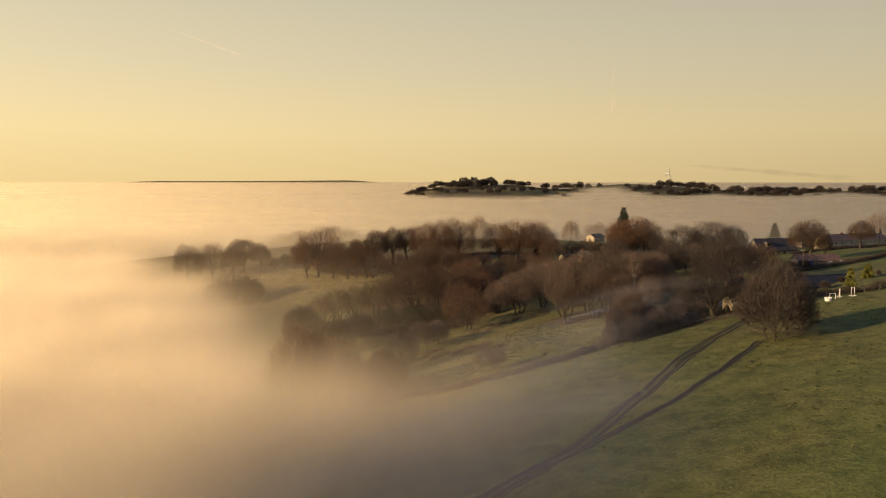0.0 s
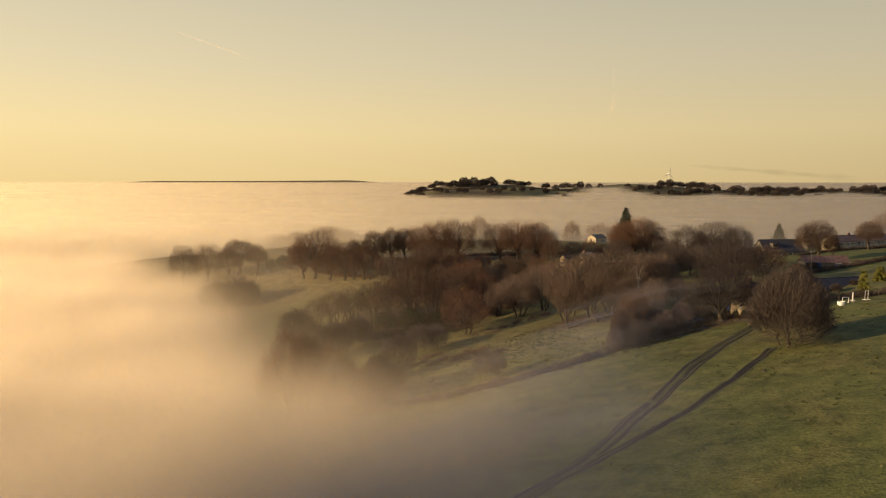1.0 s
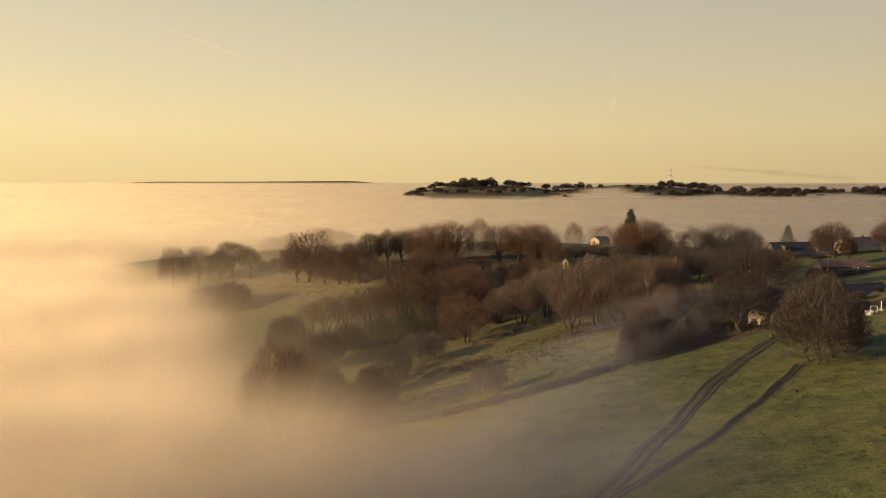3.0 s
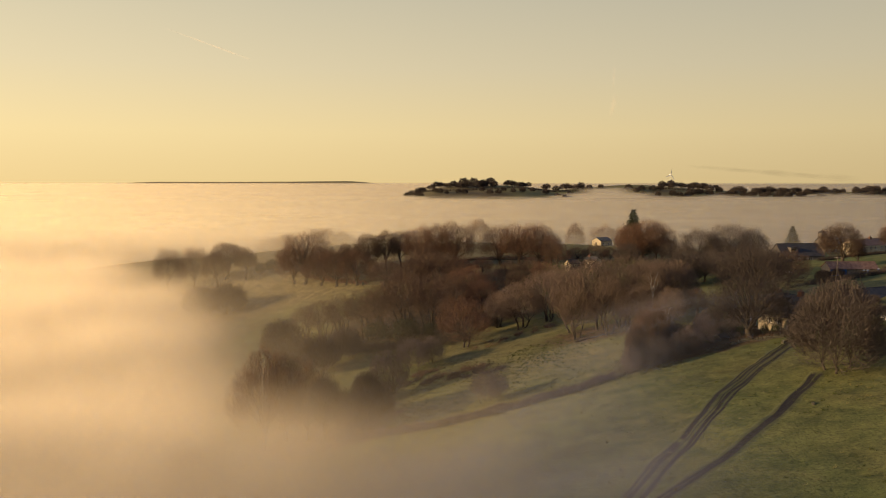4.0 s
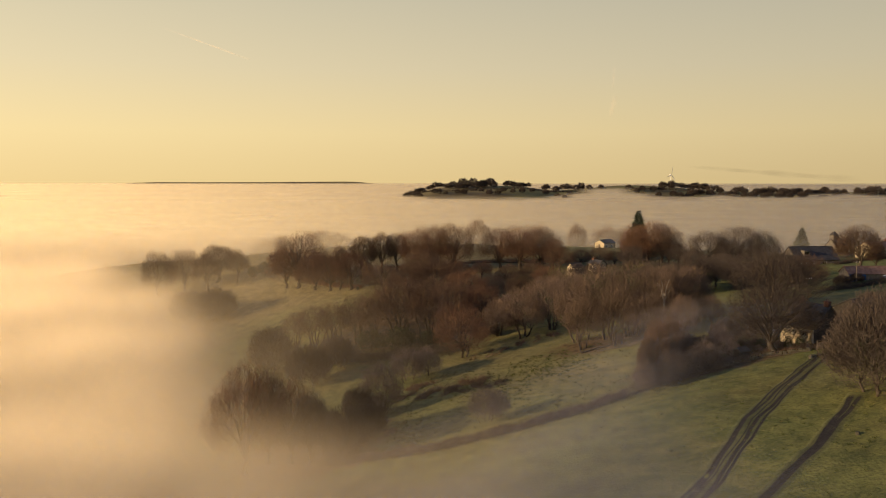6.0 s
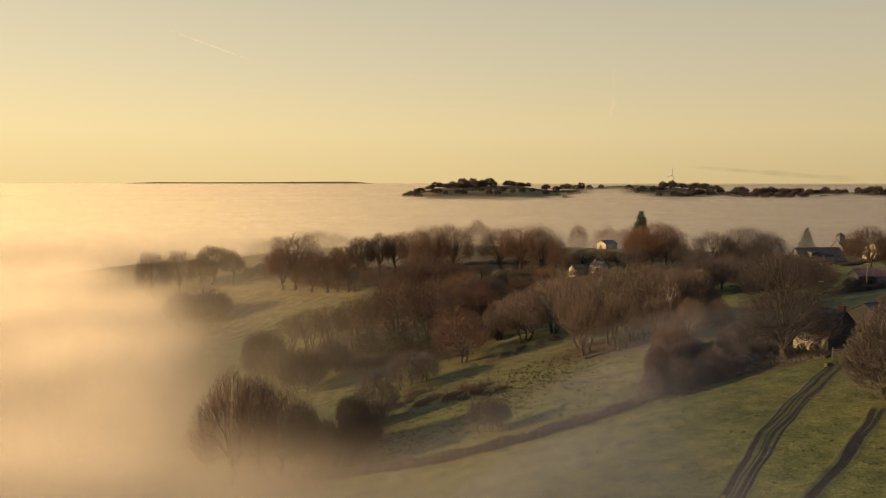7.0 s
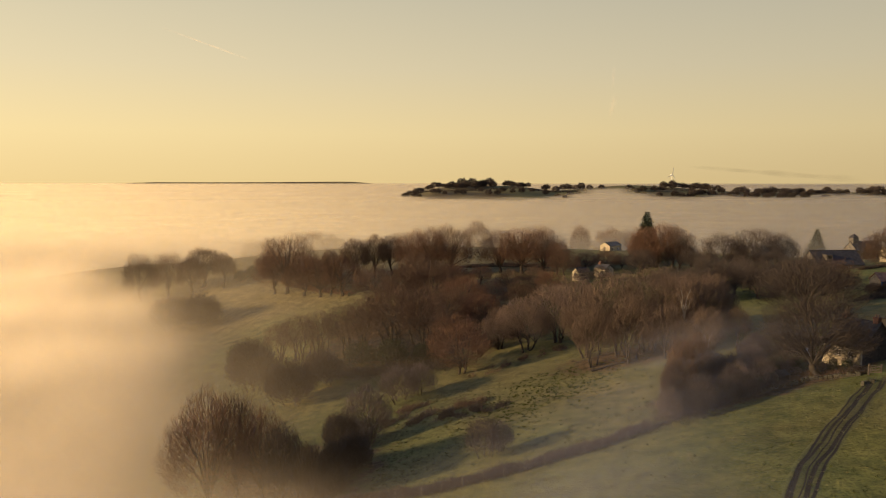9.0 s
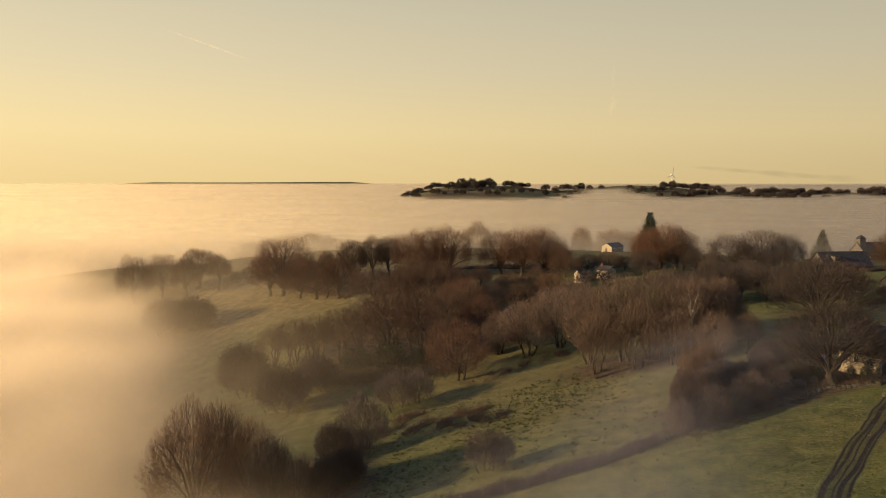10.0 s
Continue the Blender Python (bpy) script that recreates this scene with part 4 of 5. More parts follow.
def dry_wall(label, pts, high, seed, name="dry_stone_wall"):
    """A field wall laid of separate stones."""
    rng = random.Random(seed)
    root = tagged(new(name), label, "wall")
    meshes = []
    for k in range(4):
        bm = bmesh.new()
        bmesh.ops.create_cube(bm, size=1.0)
        for v in bm.verts:
            v.co *= rng.uniform(0.82, 1.08)
        bmesh.ops.bevel(bm, geom=bm.edges[:], offset=0.10, segments=1, affect="EDGES")
        me = bpy.data.meshes.new("stone")
        bm.to_mesh(me)
        bm.free()
        me.materials.append(STONE)
        meshes.append(me)
    line = smooth_line(pts, 0.55)
    for i in range(len(line) - 1):
        a, b = line[i], line[i + 1]
        g = float(ground_z(a[0], a[1]))
        ang = math.atan2(b[1] - a[1], b[0] - a[0])
        rows = max(1, round(high / 0.28))
        for r in range(rows):
            if r == rows - 1 and rng.random() < 0.25:
                continue
            ob = new("stone", meshes[rng.randrange(4)])
            ob.parent = root
            ob.matrix_basis = Matrix.Translation((a[0] + rng.uniform(-0.05, 0.05), a[1] + rng.uniform(-0.05, 0.05), g + 0.02 + 0.25 * r)) @ Matrix.Rotation(ang + rng.uniform(-0.15, 0.15), 4, "Z") @ Matrix.Diagonal((rng.uniform(0.5, 0.64), rng.uniform(0.38, 0.5), rng.uniform(0.27, 0.34), 1))
    return root


dry_wall("mossy dry-stone garden wall below the farm cottage", [(44.6, 163.0), (47.5, 163.5), (50.5, 162.5), (53.6, 161.3)], 0.85, 3)
dry_wall("broken pale stone revetment at the foot of the scrub", [(23.6, 154.9), (26.0, 156.2), (28.4, 157.6)], 0.55, 4)
dry_wall("short pale stone revetment beside the pasture", [(39.5, 161.6), (41.5, 162.2), (43.4, 162.7)], 0.55, 5)
dry_wall("mossy stone bank along the ridge field", [(-8.0, 344.0), (4.0, 342.0), (16.0, 339.0), (24.0, 335.0)], 0.8, 6)


def gate(x, y, turn):
    root = tagged(new("field_gate"), "weathered five-bar wooden gate beside the cottage wall", "gate")
    root.matrix_basis = pose(x, y, float(ground_z(x, y)), 0, 0, turn)
    for px in (-0.8, 0.8):
        part("gate_post", boxes([(px - 0.10, px + 0.10, -0.10, 0.10, -0.5, 1.45)], 0.02), WOOD, root)
    for k in range(5):
        part("rail", boxes([(-0.68, 0.68, -0.03, 0.03, 0.18 + 0.23 * k, 0.28 + 0.23 * k)]), WOOD, root)
    for px in (-0.6, 0.0, 0.6):
        part("upright", boxes([(px - 0.05, px + 0.05, -0.055, -0.032, 0.14, 1.25)]), WOOD, root)
    return root


gate(55.0, 160.6, -15)


def car(x, y, turn):
    root = tagged(new("parked_car"), "silver estate car parked beside the farm cottage", "car")
    root.matrix_basis = pose(x, y, float(ground_z(x, y)) + 0.02, 0, 0, turn)
    bm = bmesh.new()
    prof = [(-2.1, 0.35), (-2.15, 0.75), (-1.95, 0.95), (-1.75, 1.42), (0.35, 1.45), (1.0, 0.98), (2.0, 0.82), (2.12, 0.5), (2.05, 0.32)]
    rows = [[bm.verts.new((px, s * (0.84 if pz < 1.0 else 0.66), pz)) for px, pz in prof] for s in (-1, 1)]
    for i in range(len(prof)):
        j = (i + 1) % len(prof)
        bm.faces.new((rows[0][i], rows[0][j], rows[1][j], rows[1][i]))
    bm.faces.new(rows[0][::-1]), bm.faces.new(rows[1])
    bmesh.ops.recalc_face_normals(bm, faces=bm.faces)
    bmesh.ops.bevel(bm, geom=bm.edges[:], offset=0.05, segments=2, affect="EDGES")
    body = part("body", bm, GREY_METAL, root, "silver paintwork", True)
    for s in (-1, 1):
        part("side_window", boxes([(-1.55, 0.30, s * 0.735 - 0.02, s * 0.735 + 0.02, 1.02, 1.34)], 0.01), GLASS, body)
    part("headlight", boxes([(2.03, 2.08, -0.72, -0.42, 0.62, 0.76)]), WHITE, body)
    part("headlight", boxes([(2.03, 2.08, 0.42, 0.72, 0.62, 0.76)]), WHITE, body)
    for wx in (-1.35, 1.32):
        for s in (-1, 1):
            tyre = part("wheel", rod((wx, s * 0.86, 0.32), (wx, s * 0.66, 0.32), 0.32, sides=18), RUBBER, root)
            part("rim", rod((wx, s * 0.875, 0.32), (wx, s * 0.85, 0.32), 0.19, sides=14), GREY_METAL, tyre)
    return root


car(53.4, 178.2, 72)


def block(name, label, category, x, y, size, turn, mat, seed):
    bm = boxes([(-size[0] / 2, size[0] / 2, -size[1] / 2, size[1] / 2, -0.15, size[2])], 0.06)
    r = random.Random(seed)
    for v in bm.verts:
        v.co += Vector((r.uniform(-1, 1), r.uniform(-1, 1), r.uniform(-1, 1))) * 0.04
    ob = part(name, bm, mat)
    ob.matrix_basis = pose(x, y, float(ground_z(x, y)), 0, 0, turn)
    return tagged(ob, label, category)


block("stone_trough", "rough stone block lying at the head of the track", "stone", 51.8, 156.6, (1.1, 0.6, 0.55), 20, STONE, 1)
block("stone_trough", "rough stone block lying at the head of the track", "stone", 52.9, 156.9, (0.8, 0.6, 0.45), 60, STONE, 2)
block("field_boulder", "small pale boulder in the grass", "stone", 40.6, 118.0, (0.5, 0.4, 0.3), 60, STONE, 3)


def water_tub(x, y):
    root = tagged(new("water_tub"), "white plastic water tub on the grass", "tub")
    root.matrix_basis = pose(x, y, float(ground_z(x, y)) - 0.03)
    bm = rod((0, 0, 0), (0, 0, 0.75), 0.62, 0.72, 18)
    bmesh.ops.delete(bm, geom=[f for f in bm.faces if f.normal.z > 0.9 and f.calc_center_median().z > 0.7], context="FACES")
    bmesh.ops.solidify(bm, geom=bm.faces[:], thickness=0.04)
    part("body", bm, WHITE, root)
    part("water", rod((0, 0, 0.55), (0, 0, 0.57), 0.64, sides=18), GLASS, root)
    return root


def hoop(name, label, x, y, w, h, turn):
    """A white tube frame of two uprights, a top bar and feet."""
    root = tagged(new(name), label, "frame")
    root.matrix_basis = pose(x, y, float(ground_z(x, y)), 0, 0, turn)
    for s in (-1, 1):
        part("upright", rod((s * w / 2, 0, -0.1), (s * w / 2, 0, h), 0.05), WHITE, root)
        part("foot", rod((s * w / 2, -0.5, 0.05), (s * w / 2, 0.5, 0.05), 0.04), WHITE, root)
    part("top_bar", rod((-w / 2 - 0.05, 0, h), (w / 2 + 0.05, 0, h), 0.05), WHITE, root)
    return root


water_tub(70.4, 160.6)
hoop("tube_frame", "white tube frame standing behind the tub", 71.9, 162.0, 1.3, 1.2, 10)
hoop("tube_frame", "tall white tube frame beside the hedge", 74.0, 163.6, 1.2, 1.7, 60)
hoop("tube_frame", "tall white tube frame beside the hedge", 76.2, 162.6, 1.3, 1.8, 40)


def barrel(x, y, label):
    root = tagged(new("plastic_barrel"), label, "barrel", "barrels by the shed")
    root.matrix_basis = pose(x, y, float(ground_z(x, y)) + 0.0)
    bm = rod((0, 0, -0.05), (0, 0, 0.95), 0.32, 0.32, 16)
    part("body", bm, BLUE, root)
    for z in (0.3, 0.65):
        part("hoop", rod((0, 0, z), (0, 0, z + 0.05), 0.345, sides=16), BLUE, root)
    part("lid", rod((0, 0, 0.952), (0, 0, 1.0), 0.30, sides=16), WHITE, root, "pale lid")
    return root


for bx, by in ((105.4, 241.6), (106.2, 241.2), (109.0, 241.0)):
    barrel(bx, by, "blue plastic barrel standing in front of the shed")


def pole(x, y, h, label):
    root = tagged(new("telegraph_pole"), label, "pole")
    root.matrix_basis = pose(x, y, float(ground_z(x, y)))
    part("shaft", rod((0, 0, -0.5), (0, 0, h), 0.14, 0.10), WOOD, root)
    part("cross_arm", boxes([(-0.8, 0.8, -0.06, 0.06, h - 0.5, h - 0.38)]), WOOD, root)
    for s in (-0.7, -0.25, 0.25, 0.7):
        part("insulator", rod((s, 0, h - 0.38), (s, 0, h - 0.24), 0.05, 0.03, 6), WHITE, root)
    return root


pole(145.5, 292.0, 7.6, "wooden telegraph pole beside the terraced houses")
pole(96.4, 238.0, 6.0, "wooden telegraph pole in front of the blue shed")
pole(70.6, 205.0, 6.5, "wooden telegraph pole in the paddock")


# ---- fence and hedge below the pasture ----
FENCE = [(22.6, 153.9), (15.7, 150.9), (8.0, 149.2), (0.0, 147.8), (-8.0, 147.5), (-15.0, 148.6), (-24.0, 151.5)]


def fence(label, pts, gap, high=1.15):
    root = tagged(new("post_fence"), label, "fence")
    line = smooth_line(pts, gap)
    rng = random.Random(9)
    tops = []
    for p in line:
        g = float(ground_z(p[0], p[1]))
        bm = boxes([(-0.07, 0.07, -0.07, 0.07, -0.4, high * rng.uniform(0.92, 1.08))], 0.015)
        ob = part("post", bm, WOOD, root)
        ob.matrix_basis = pose(p[0], p[1], g, rng.uniform(-3, 3), rng.uniform(-3, 3), rng.uniform(0, 90))
        tops.append(Vector((p[0], p[1], g)))
    for z in (0.45, 0.95):
        for a, b in zip(tops, tops[1:]):
            part("wire", rod(a + Vector((0, 0, z)), b + Vector((0, 0, z)), 0.006, sides=4), DARK, root)
    return root


fence("wooden post and wire fence along a low hedge", FENCE, 2.6)
fence("post and wire fence round the cottage paddock", [(70.0, 166.5), (75.0, 166.0), (80.0, 165.5), (86.0, 165.0)], 2.2)


def brush(name, label, category, pts, half, high, count, seed, mat, length=0.5, width=0.05, lean=0.5, patch=-9.0):
    """Low brush along a line: countless thin stems and twigs."""
    rng = np.random.RandomState(seed)
    line = smooth_line(pts, 0.5)
    k = rng.randint(0, len(line), count)
    p = line[k] + rng.normal(size=(count, 2)) * half * 0.55
    p = p[waves(p[:, 0], p[:, 1], 7.0, seed) > patch]
    count = len(p)
    lump = 0.65 + 0.35 * np.sin(p[:, 0] * 0.9 + seed) * np.sin(p[:, 1] * 1.1)
    zz = rng.random(count) * high * lump
    base = np.stack([p[:, 0], p[:, 1], ground_z(p[:, 0], p[:, 1]) + zz - 0.05], 1)
    d = rng.normal(size=(count, 3)) * lean + [0, 0, 0.8]
    s = Shape()
    s.slivers(base, d * length * rng.uniform(0.6, 1.3, count)[:, None], rng.uniform(0.6, 1.4, count) * width, rng)
    return tagged(new(name, s.mesh(name, mat)), label, category, kind="stuff")


brush("hedge", "low dark bramble hedge along the fence", "hedge", [(p[0] - 0.3, p[1] + 0.9) for p in FENCE], 1.1, 1.1, 34000, 31, TWIG_DARK, 0.55, 0.06)
brush("hedge", "dark brambles at the foot of the scrub", "hedge", [(25, 157), (31, 160), (37, 162.5), (43, 164)], 2.2, 1.2, 9000, 32, TWIG_DARK)
brush("flower_border", "dark winter growth below the cottage windows", "shrub", [(50.6, 169.5), (51.8, 167.0), (53.2, 164.4), (54.2, 162.6)], 0.9, 0.8, 4000, 44, TWIG_DARK, 0.4, 0.05)
brush("bracken", "rough mossy bank between the garden wall and the cottage", "bracken", [(45, 165.5), (48, 166), (51, 164.8)], 2.2, 0.4, 6000, 45, TWIG, 0.35, 0.05)
brush("hedge", "dark overgrown hedge behind the cottage garden", "hedge", [(36, 181), (44, 183), (52, 184), (60, 186)], 1.6, 2.2, 9000, 43, TWIG_DARK, 0.6, 0.06)
brush("hedge", "unkempt hedge behind the paddock frames", "hedge", [(60, 172), (68, 170), (76, 168), (84, 167), (92, 167)], 1.4, 1.7, 12000, 33, TWIG_DARK)
brush("hedge", "dark hedge on the near side of the shed yard", "hedge", [(84, 226), (92, 229), (102, 233), (114, 238)], 1.2, 1.6, 7000, 46, TWIG_DARK, 0.55, 0.07)
brush("hedge", "trimmed dark hedge beside the shed", "hedge", [(110, 240), (118, 243), (126, 250), (140, 262)], 1.0, 1.5, 8000, 34, TWIG_DARK, 0.5, 0.08)
brush("hedge", "dark hedge along the terraced gardens", "hedge", [(112, 285), (122, 289), (132, 294), (146, 300), (162, 306)], 1.0, 0.9, 7000, 35, TWIG_DARK, 0.6, 0.10)
brush("hedge", "low hedge under the row of beeches", "hedge", [(-46, 312), (-55, 322), (-66, 336), (-78, 352)], 1.4, 1.3, 8000, 36, TWIG_RED, 0.6, 0.09)
brush("hedge", "rough hedge along the top of the ridge field", "hedge", [(-40, 345), (-20, 342), (0, 345), (20, 341), (40, 335)], 1.0, 1.0, 7000, 37, TWIG, 0.6, 0.09)
brush("hedge", "bank of rough brown growth below the far trees", "hedge", [(-2, 213), (6, 218), (14, 222), (24, 224)], 2.2, 0.5, 7000, 38, TWIG, 0.5, 0.06, 0.6, 0.15)
brush("bracken", "dead brown bracken on the wet slope", "bracken", [(-18, 190), (-10, 189), (-3, 187.5), (2, 188.5)], 3.4, 0.5, 15000, 39, TWIG_DARK, 0.45, 0.07, 0.9, 0.1)
brush("bracken", "dead brown bracken on the wet slope", "bracken", [(-16, 197), (-9, 195), (0, 193)], 3.0, 0.4, 9000, 40, TWIG, 0.45, 0.07, 0.9, 0.2)
brush("bracken", "rough brown growth in the hollow under trees", "bracken", [(-50, 240), (-38, 234), (-26, 228), (-14, 226), (-6, 224)], 4.0, 1.4, 16000, 41, TWIG_DARK, 0.7, 0.08)
brush("bracken", "rough growth along the hidden stream", "bracken", [(-26, 152), (-23, 162), (-22, 172), (-22, 182), (-24, 192)], 2.6, 1.6, 14000, 42, TWIG_DARK, 0.7, 0.07)


def tufts(name, label, count, x0, x1, y0, y1, seed, mat, size, blades):
    """Grass tussocks scattered over part of the slope."""
    rng = np.random.RandomState(seed)
    x, y = rng.uniform(x0, x1, count), rng.uniform(y0, y1, count)
    ok = waves(x, y, 38, seed) + 0.6 * rng.normal(size=count) > 0.1
    x, y = x[ok], y[ok]
    k = np.repeat(np.arange(len(x)), blades)
    sz = np.repeat(rng.uniform(0.5, 1.4, len(x)) * size, blades)
    bx, by = x[k] + rng.normal(size=len(k)) * sz * 0.4, y[k] + rng.normal(size=len(k)) * sz * 0.4
    base = np.stack([bx, by, ground_z(bx, by) - 0.02], 1)
    d = rng.normal(size=(len(k), 3)) * [0.6, 0.6, 0.2] + [0, 0, 0.7]
    s = Shape()
    s.slivers(base, d * sz[:, None], sz * 0.35, rng)
    return tagged(new(name, s.mesh(name, mat)), label, "grass", kind="stuff")


GRASS_DARK = plain("tussock_grass", (0.030, 0.038, 0.010), (0.080, 0.085, 0.022), 0.7, 1.0, bump=0.0)
GRASS_STRAW = plain("straw_grass", (0.09, 0.085, 0.028), (0.20, 0.17, 0.06), 0.7, 1.0, bump=0.0)
tufts("grass_tussocks", "dark green grass tussocks on the grazed pasture", 2600, 14, 100, 70, 158, 51, GRASS_DARK, 0.26, 9)
tufts("grass_tussocks", "straw-coloured grass tussocks on the grazed pasture", 2600, 5, 100, 70, 158, 52, GRASS_STRAW, 0.20, 7)
tufts("grass_tussocks", "dark tussocks on the steep bank above the hollow", 4200, -16, 34, 152, 206, 53, GRASS_DARK, 0.32, 8)


def log(x0, y0, x1, y1):
    s = Shape()
    rng = np.random.RandomState(61)
    a = np.array([x0, y0, float(ground_z(x0, y0)) + 0.15])
    b = np.array([x1, y1, float(ground_z(x1, y1)) + 0.25])
    t = np.linspace(0, 1, 9)[:, None]
    pts = a + (b - a) * t + rng.normal(size=(9, 3)) * 0.10
    s.tube(pts, np.linspace(0.26, 0.07, 9), 8)
    for i in range(3, 9):
        for k in range(3):
            d = rng.normal(size=3) * [0.8, 0.5, 0.3] + [0.5, 0, 0.2]
            s.tube(np.array([pts[i], pts[i] + d, pts[i] + d * 2 + [0, 0, -0.1]]), (0.06, 0.04, 0.015), 4)
    return tagged(new("fallen_branch", s.mesh("fallen_branch", BARK)), "grey fallen tree limb lying on the bank", "log")


log(21.0, 199.6, 29.6, 202.0)

for i in range(13):
    t = i / 12
    block("field_stone", "pale boundary stone at the foot of the hedge", "stone", -46.5 - 33 * t + 1.2 * math.sin(i * 3.1), 309.5 + 49 * t ** 0.9 + 1.0 * math.cos(i * 2.3), (0.9, 0.7, 0.8 + 0.4 * (i % 3 == 0)), i * 37, STONE, 70 + i)


# ---- the hill across the valley ----
FAR_TREES = [bare_tree("distant_tree", "small dark bare tree on the distant hill", s, 11, 12, 1.4, 0.0, 6, 18, 300, 5, TWIG_DARK, width=0.34, length=1.5, lump=0.10) for s in (81, 82, 83)]
far_pick = random.Random(17)
far_n = 0


def far_trees(x0, x1, count, h0, h1, y0=1930, y1=2060):
    global far_n
    for i in range(count):
        x, y = x0 + (x1 - x0) * (i + far_pick.random()) / count, far_pick.uniform(y0, y1)
        h = far_pick.uniform(h0, h1) * 1.45
        root, H, W = FAR_TREES[far_n % 3]
        m = Matrix.Translation((x, y, float(ground_z(x, y)) - 0.3)) @ Matrix.Rotation(far_pick.uniform(0, 6), 4, "Z") @ Matrix.Diagonal((h / H * 1.1, h / H * 1.1, h / H, 1))
        if far_n < 3:
            root.matrix_basis = m
        else:
            keep_scale = root.scale.copy()
            root.scale = (1, 1, 1)
            copy_thing(root, m)
            root.scale = keep_scale
        far_n += 1


far_trees(-215, -95, 16, 8, 13)
far_trees(-95, 25, 15, 11, 17)
far_trees(45, 110, 8, 8, 12)
far_trees(145, 172, 3, 10, 12)
far_trees(195, 260, 7, 9, 13)
far_trees(280, 290, 1, 9, 10)
far_trees(435, 510, 10, 9, 14)
far_trees(515, 590, 10, 9, 14)
far_trees(620, 690, 9, 8, 13)
far_trees(700, 870, 22, 9, 14)
far_trees(880, 1250, 36, 9, 14)
far_trees(-230, 300, 24, 7, 11, 1790, 1870)
far_trees(330, 700, 30, 8, 13, 1790, 1890)
far_trees(700, 1150, 26, 8, 13, 1790, 1890)


def turbine(x, y, hub, blade, turn, label):
    root = tagged(new("wind_turbine"), label, "wind turbine")
    root.matrix_basis = pose(x, y, float(ground_z(x, y)) - 1.0, 0, 0, turn)
    part("tower", rod((0, 0, 0), (0, 0, hub), hub * 0.026, hub * 0.014, 16), WHITE, root)
    part("nacelle", boxes([(-0.036 * hub, 0.036 * hub, -1.6, 0.12 * hub, hub - 0.036 * hub, hub + 0.036 * hub)], 0.1), WHITE, root)
    part("hub", rod((0, -2.8, hub), (0, -1.6, hub), 0.012 * hub, 0.032 * hub, 12), WHITE, root)
    for k in range(3):
        bm = bmesh.new()
        prof = [(0.0, 0.7, 0.5), (0.18, 1.5, 0.35), (0.6, 0.9, 0.2), (1.0, 0.25, 0.06)]
        rings = []
        for t, c, th in prof:
            rings.append([bm.verts.new((a * c * blade / 22, b * th * blade / 22, 0.3 + t * blade)) for a, b in ((-0.5, 0), (0, 0.5), (0.8, 0), (0, -0.5))])
        for r0, r1 in zip(rings, rings[1:]):
            for j in range(4):
                bm.faces.new((r0[j], r0[(j + 1) % 4], r1[(j + 1) % 4], r1[j]))
        bm.faces.new(rings[-1])
        bmesh.ops.recalc_face_normals(bm, faces=bm.faces)
        ob = part("blade", bm, WHITE, root)
        ob.matrix_basis = Matrix.Translation((0, -2.4, hub)) @ Matrix.Rotation(radians(12 + 120 * k), 4, "Y")
    return root


turbine(476, 2050, 33, 22, 40, "white three-bladed wind turbine standing on the hill crest")
turbine(690, 2100, 11, 8, 30, "small distant wind turbine on the hill")
house("hill_farm", "tiny pale farmhouse on the distant hill", 90, 2010, 10, 16, 9, 4, 8, RENDER, SLATE)
for i in range(3):
    house("hill_house", "tiny pale house at the foot of the distant hill", 545 + 24 * i, 1830 + 6 * i, 20, 9, 6, 3.5, 5.5, RENDER, SLATE)
brush("hedge", "dark field hedge on the distant hill", "hedge", [(-180, 1950), (-60, 1900), (120, 1930), (300, 1960)], 4, 4, 3000, 91, TWIG_DARK, 3.0, 0.8)
brush("hedge", "dark field hedge on the distant hill", "hedge", [(280, 1900), (420, 1930), (560, 1900), (760, 1960), (1100, 1950)], 4, 4, 4000, 92, TWIG_DARK, 3.0, 0.8)


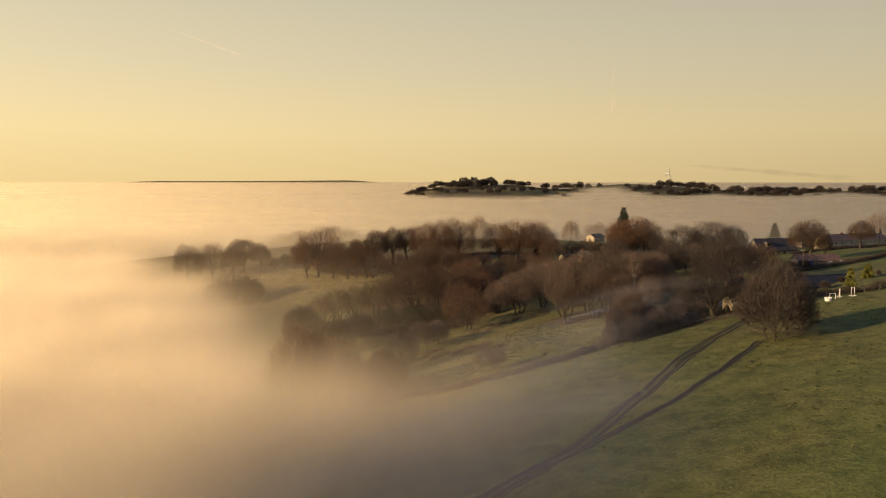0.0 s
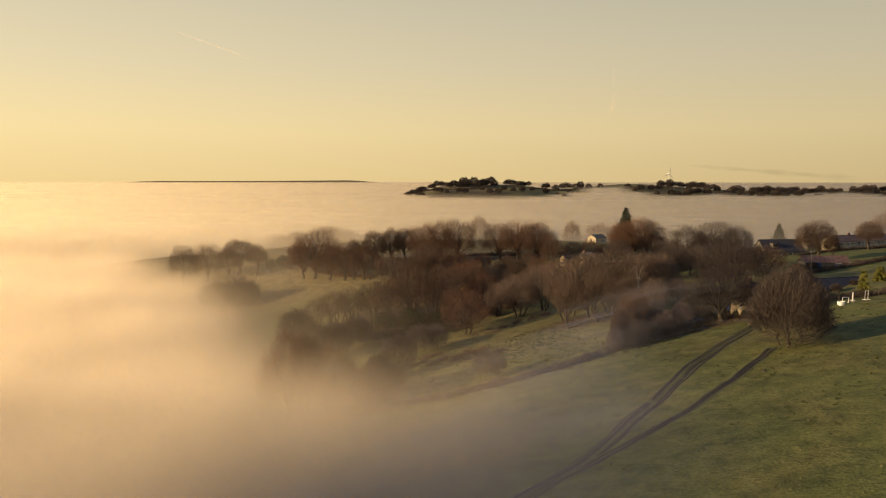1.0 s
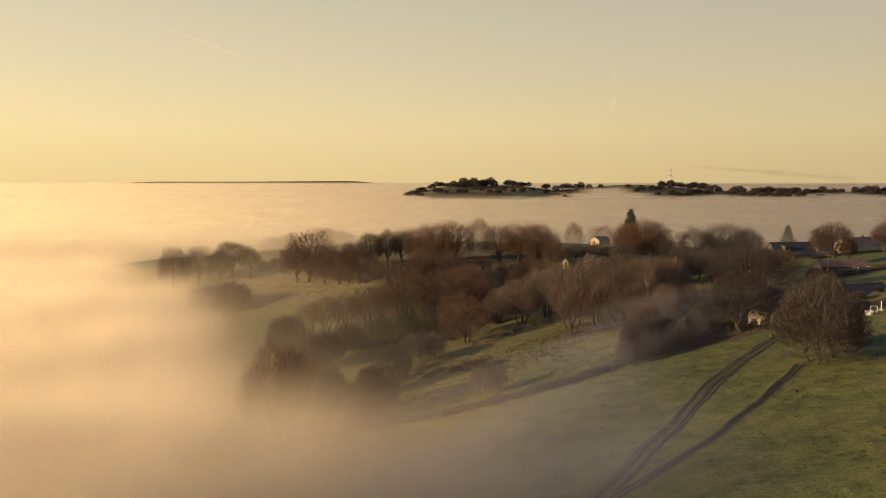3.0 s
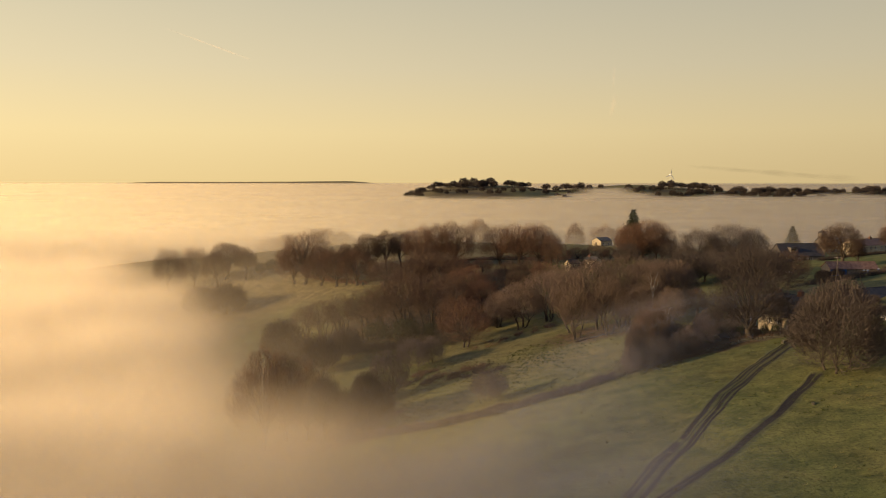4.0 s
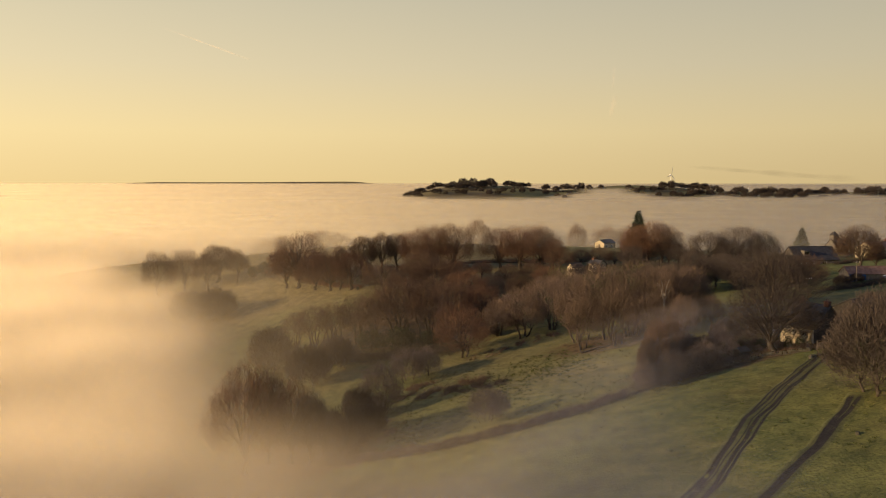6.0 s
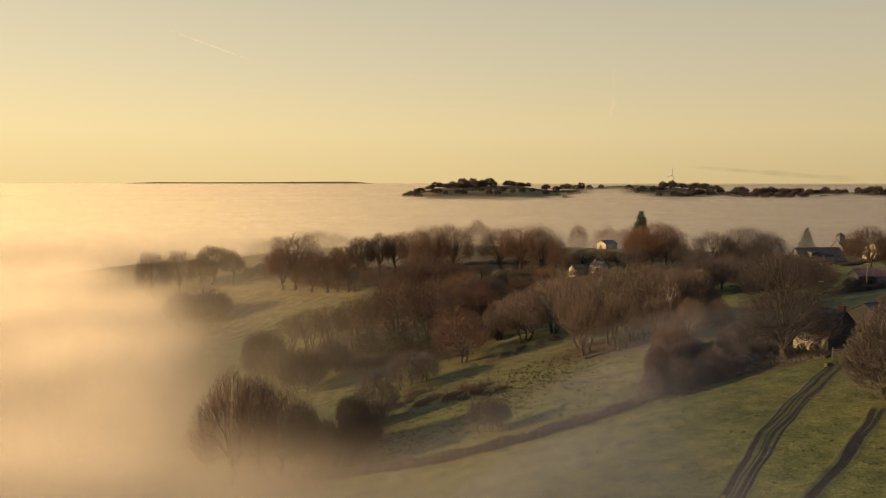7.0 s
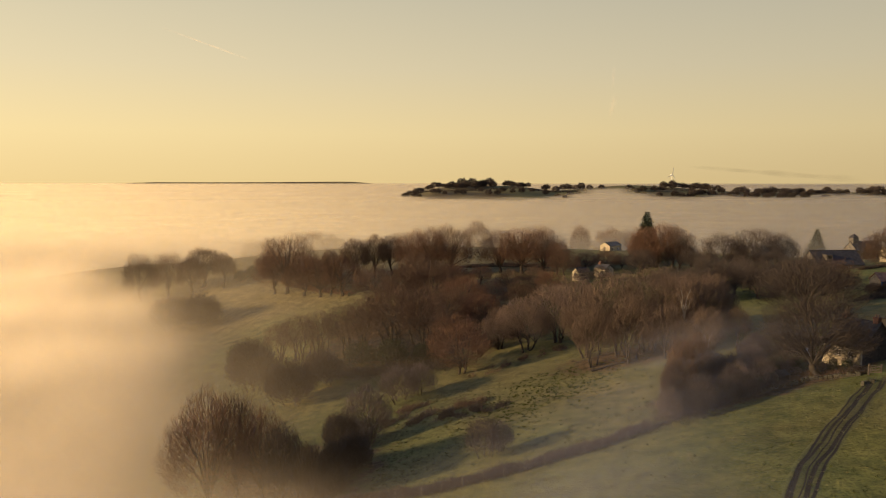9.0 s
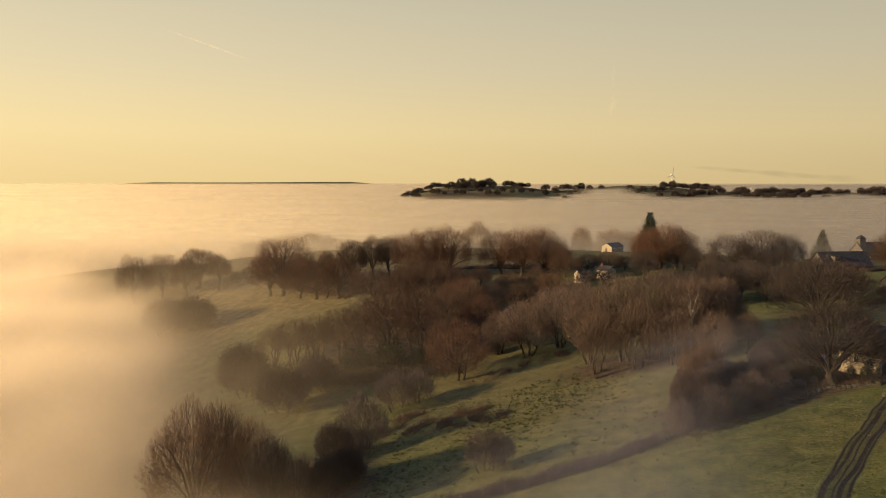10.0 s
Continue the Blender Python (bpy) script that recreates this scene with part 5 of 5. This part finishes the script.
# ---- fog lying in the valley ----
def fog_density(x, y, z):
    """Fog per metre: a bank that fills the valley and laps up the pasture, a golden veil before the wood, and the sea of fog beyond the ridge."""
    above = z - ground_z(x, y)
    edge = 3 - 0.10 * (y - 90) - 14 * soft((y - 112) / 40) - 0.52 * np.maximum(y - 165, 0) + 9 * waves(x, y, 70, 21)
    left = soft((edge - x) / 48)
    top = 20 + 18 * soft((150 - y) / 58) + 2.2 * waves(x, y, 60, 22) + 1.4 * waves(x, y, 27, 23)
    bank = (0.060 + 0.025 * soft((130 - y) / 30)) * left * soft((top + 4 - z) / 13)
    far = soft((y - 385 + 12 * waves(x, y, 120, 25)) / 80)
    sea_top = 31 - 9 * soft((y - 700) / 900) + 25 * soft((y - 2300) / 2400) + (1 - soft((y - 450) / 500)) * 1.6 * waves(x, y, 160, 24)
    hump = np.exp(-(((x - 275) / 70) ** 2)) * 21 + np.exp(-(((x - 800) / 60) ** 2)) * 8 + np.exp(-(((x - 520) / 40) ** 2)) * 5
    sea_top = sea_top + (1 + hump) * np.exp(-(((y - 1800) / 160) ** 2))
    sea = 0.022 * far * soft((sea_top + 3 - z) / (11 + 22 * soft((y - 2000) / 2400)))
    veil = 0.0046 * soft((30 - x - 0.05 * (y - 150)) / 110) * soft((x + 165) / 70) * soft((38 - z) / 26) * (1 - 0.55 * np.exp(-(((x + 85) / 45) ** 2 + ((y - 300) / 75) ** 2))) * soft((y - 120) / 60) * soft((470 - y) / 80)
    haze = 0.0034 * soft((y - 290) / 110) * soft((x + 150) / 80) * soft((43 - z) / 20) * soft((620 - y) / 80)
    mauve = 0.0050 * soft((x - 80) / 60) * soft((y - 275) / 90) * soft((48 - z) / 18) * soft((520 - y) / 80)
    return (bank + sea + veil + haze + mauve) * soft((above + 0.2) / 3.0)


def fog_sheet(c, gap, xs, zs):
    """One drifting sheet of the fog, leaning back from the eye and towards the sun."""
    gx, gz = np.meshgrid(xs, zs)
    gy = c + 0.8 * gz - 80 * np.tanh(gx / 250) + 0.22 * min(gap, 8.0) * waves(gx, gz * 2, 50 + 0.1 * c, int(c))
    a = 1 - np.exp(-fog_density(gx, gy, gz) * gap)
    keep = a > 0.003
    if not keep.any():
        return
    me, used_v = sheet("fog_bank", xs, zs, gz, FOG if c < 380 else SEA, keep)
    co = np.stack([gx.ravel(), gy.ravel(), gz.ravel()], 1)[used_v]
    me.vertices.foreach_set("co", co.ravel().astype(np.float32))
    me.update()
    me.attributes.new("thickness", "FLOAT", "POINT").data.foreach_set("value", a.ravel()[used_v].astype(np.float32))
    tagged(new("fog_bank", me), "drift of golden morning fog lying in the valley", "fog", kind="stuff")


for k in range(60):
    fog_sheet(10.0 + 7.0 * k, 7.0, np.arange(-420, 330, 6.0), np.arange(-4, 58, 2.6))
away = 430.0
while away < 4700:
    fog_sheet(away, away * 0.065, np.linspace(-1.05 * away - 100, 1.05 * away + 100, 90), np.arange(-4, 64, 2.6))
    away *= 1.065


def low_mist(height, k):
    """Thin cool mist in the shade, lying along the slope, the scrub and the far wood."""
    xs, ys = np.arange(-45, 165, 3.2), np.arange(55, 345, 3.2)
    gx, gy = np.meshgrid(xs, ys)
    zs = ground_z(gx, gy) + height + 0.7 * waves(gx, gy, 28, 80 + k)
    lawn = 0.15 * soft((31 - gx + 0.05 * (gy - 100)) / 28) * soft((gx + 40) / 25) * soft((176 - gy) / 35) * soft((gy - 58) / 25) * soft((150 - gy + 1.2 * gx) / 40)
    scrub = 0.14 * np.exp(-(((gx - 32) / 14) ** 2 + ((gy - 168) / 15) ** 2))
    a = (lawn + scrub) * (0.75 + 0.55 * waves(gx, gy, 38, 90 + k)).clip(0.15, 1.5) * soft(height / 4 + 0.3)
    me, used_v = sheet("low_mist", xs, ys, zs, COOL_MIST, a > 0.004)
    me.attributes.new("thickness", "FLOAT", "POINT").data.foreach_set("value", a.ravel()[used_v].astype(np.float32))
    return tagged(new("low_mist", me), "thin cool grey mist drifting along the shaded slope", "fog", kind="stuff")


for k in range(4):
    low_mist(1.6 + 2.5 * k, k)


def streak(name, label, x0, z0, x1, z1, half, strength, mat, seed):
    """A thin trail of cloud high over the far hills."""
    n, k = 40, 7
    t, c = np.linspace(0, 1, n), np.linspace(-1, 1, k)
    d = np.array([x1 - x0, z1 - z0])
    nx, nz = -d[1] / np.hypot(*d), d[0] / np.hypot(*d)
    w = half * (0.6 + 0.8 * t) * (1 + 0.25 * np.sin(t * 19 + seed))
    x = x0 + d[0] * t[:, None] + nx * w[:, None] * c
    z = z0 + d[1] * t[:, None] + nz * w[:, None] * c
    i = np.arange(n * k).reshape(n, k)
    q = np.stack([i[:-1, :-1].ravel(), i[:-1, 1:].ravel(), i[1:, 1:].ravel(), i[1:, :-1].ravel()], 1)
    me = bpy.data.meshes.new(name)
    me.from_pydata(np.stack([x.ravel(), np.full(n * k, 4700.0), z.ravel()], 1).tolist(), [], q.tolist())
    me.materials.append(mat)
    a = strength * (1 - c * c)[None, :] * np.sin(np.pi * t)[:, None] ** 0.7 * (0.75 + 0.25 * np.sin(t * 33 + seed))[:, None]
    me.attributes.new("thickness", "FLOAT", "POINT").data.foreach_set("value", a.ravel().astype(np.float32))
    return tagged(new(name, me), label, "cloud", kind="stuff")


SHADED = make_fog("shaded_cloud", (0.75, -0.20, -0.63), 0.0, False, (0.8, 0.7, 0.55, 1))
TRAIL = make_fog("bright_cloud", (-0.5, -0.7, 0.5), 0.0, False, (1.0, 0.80, 0.62, 1))
streak("vapour_trail", "thin orange vapour trail in the sky", -1960, 985, -1430, 790, 5, 0.22, TRAIL, 1)
streak("cloud_wisp", "short pale wisp of cloud", 735, 435, 765, 560, 16, 0.10, TRAIL, 2)
streak("cloud_wisp", "thin pale wisp of cloud", 750, 600, 755, 730, 8, 0.07, TRAIL, 3)
streak("cloud_streak", "long thin grey streak of cloud over the hill", 1180, 146, 2225, 62, 17, 0.17, SHADED, 4)
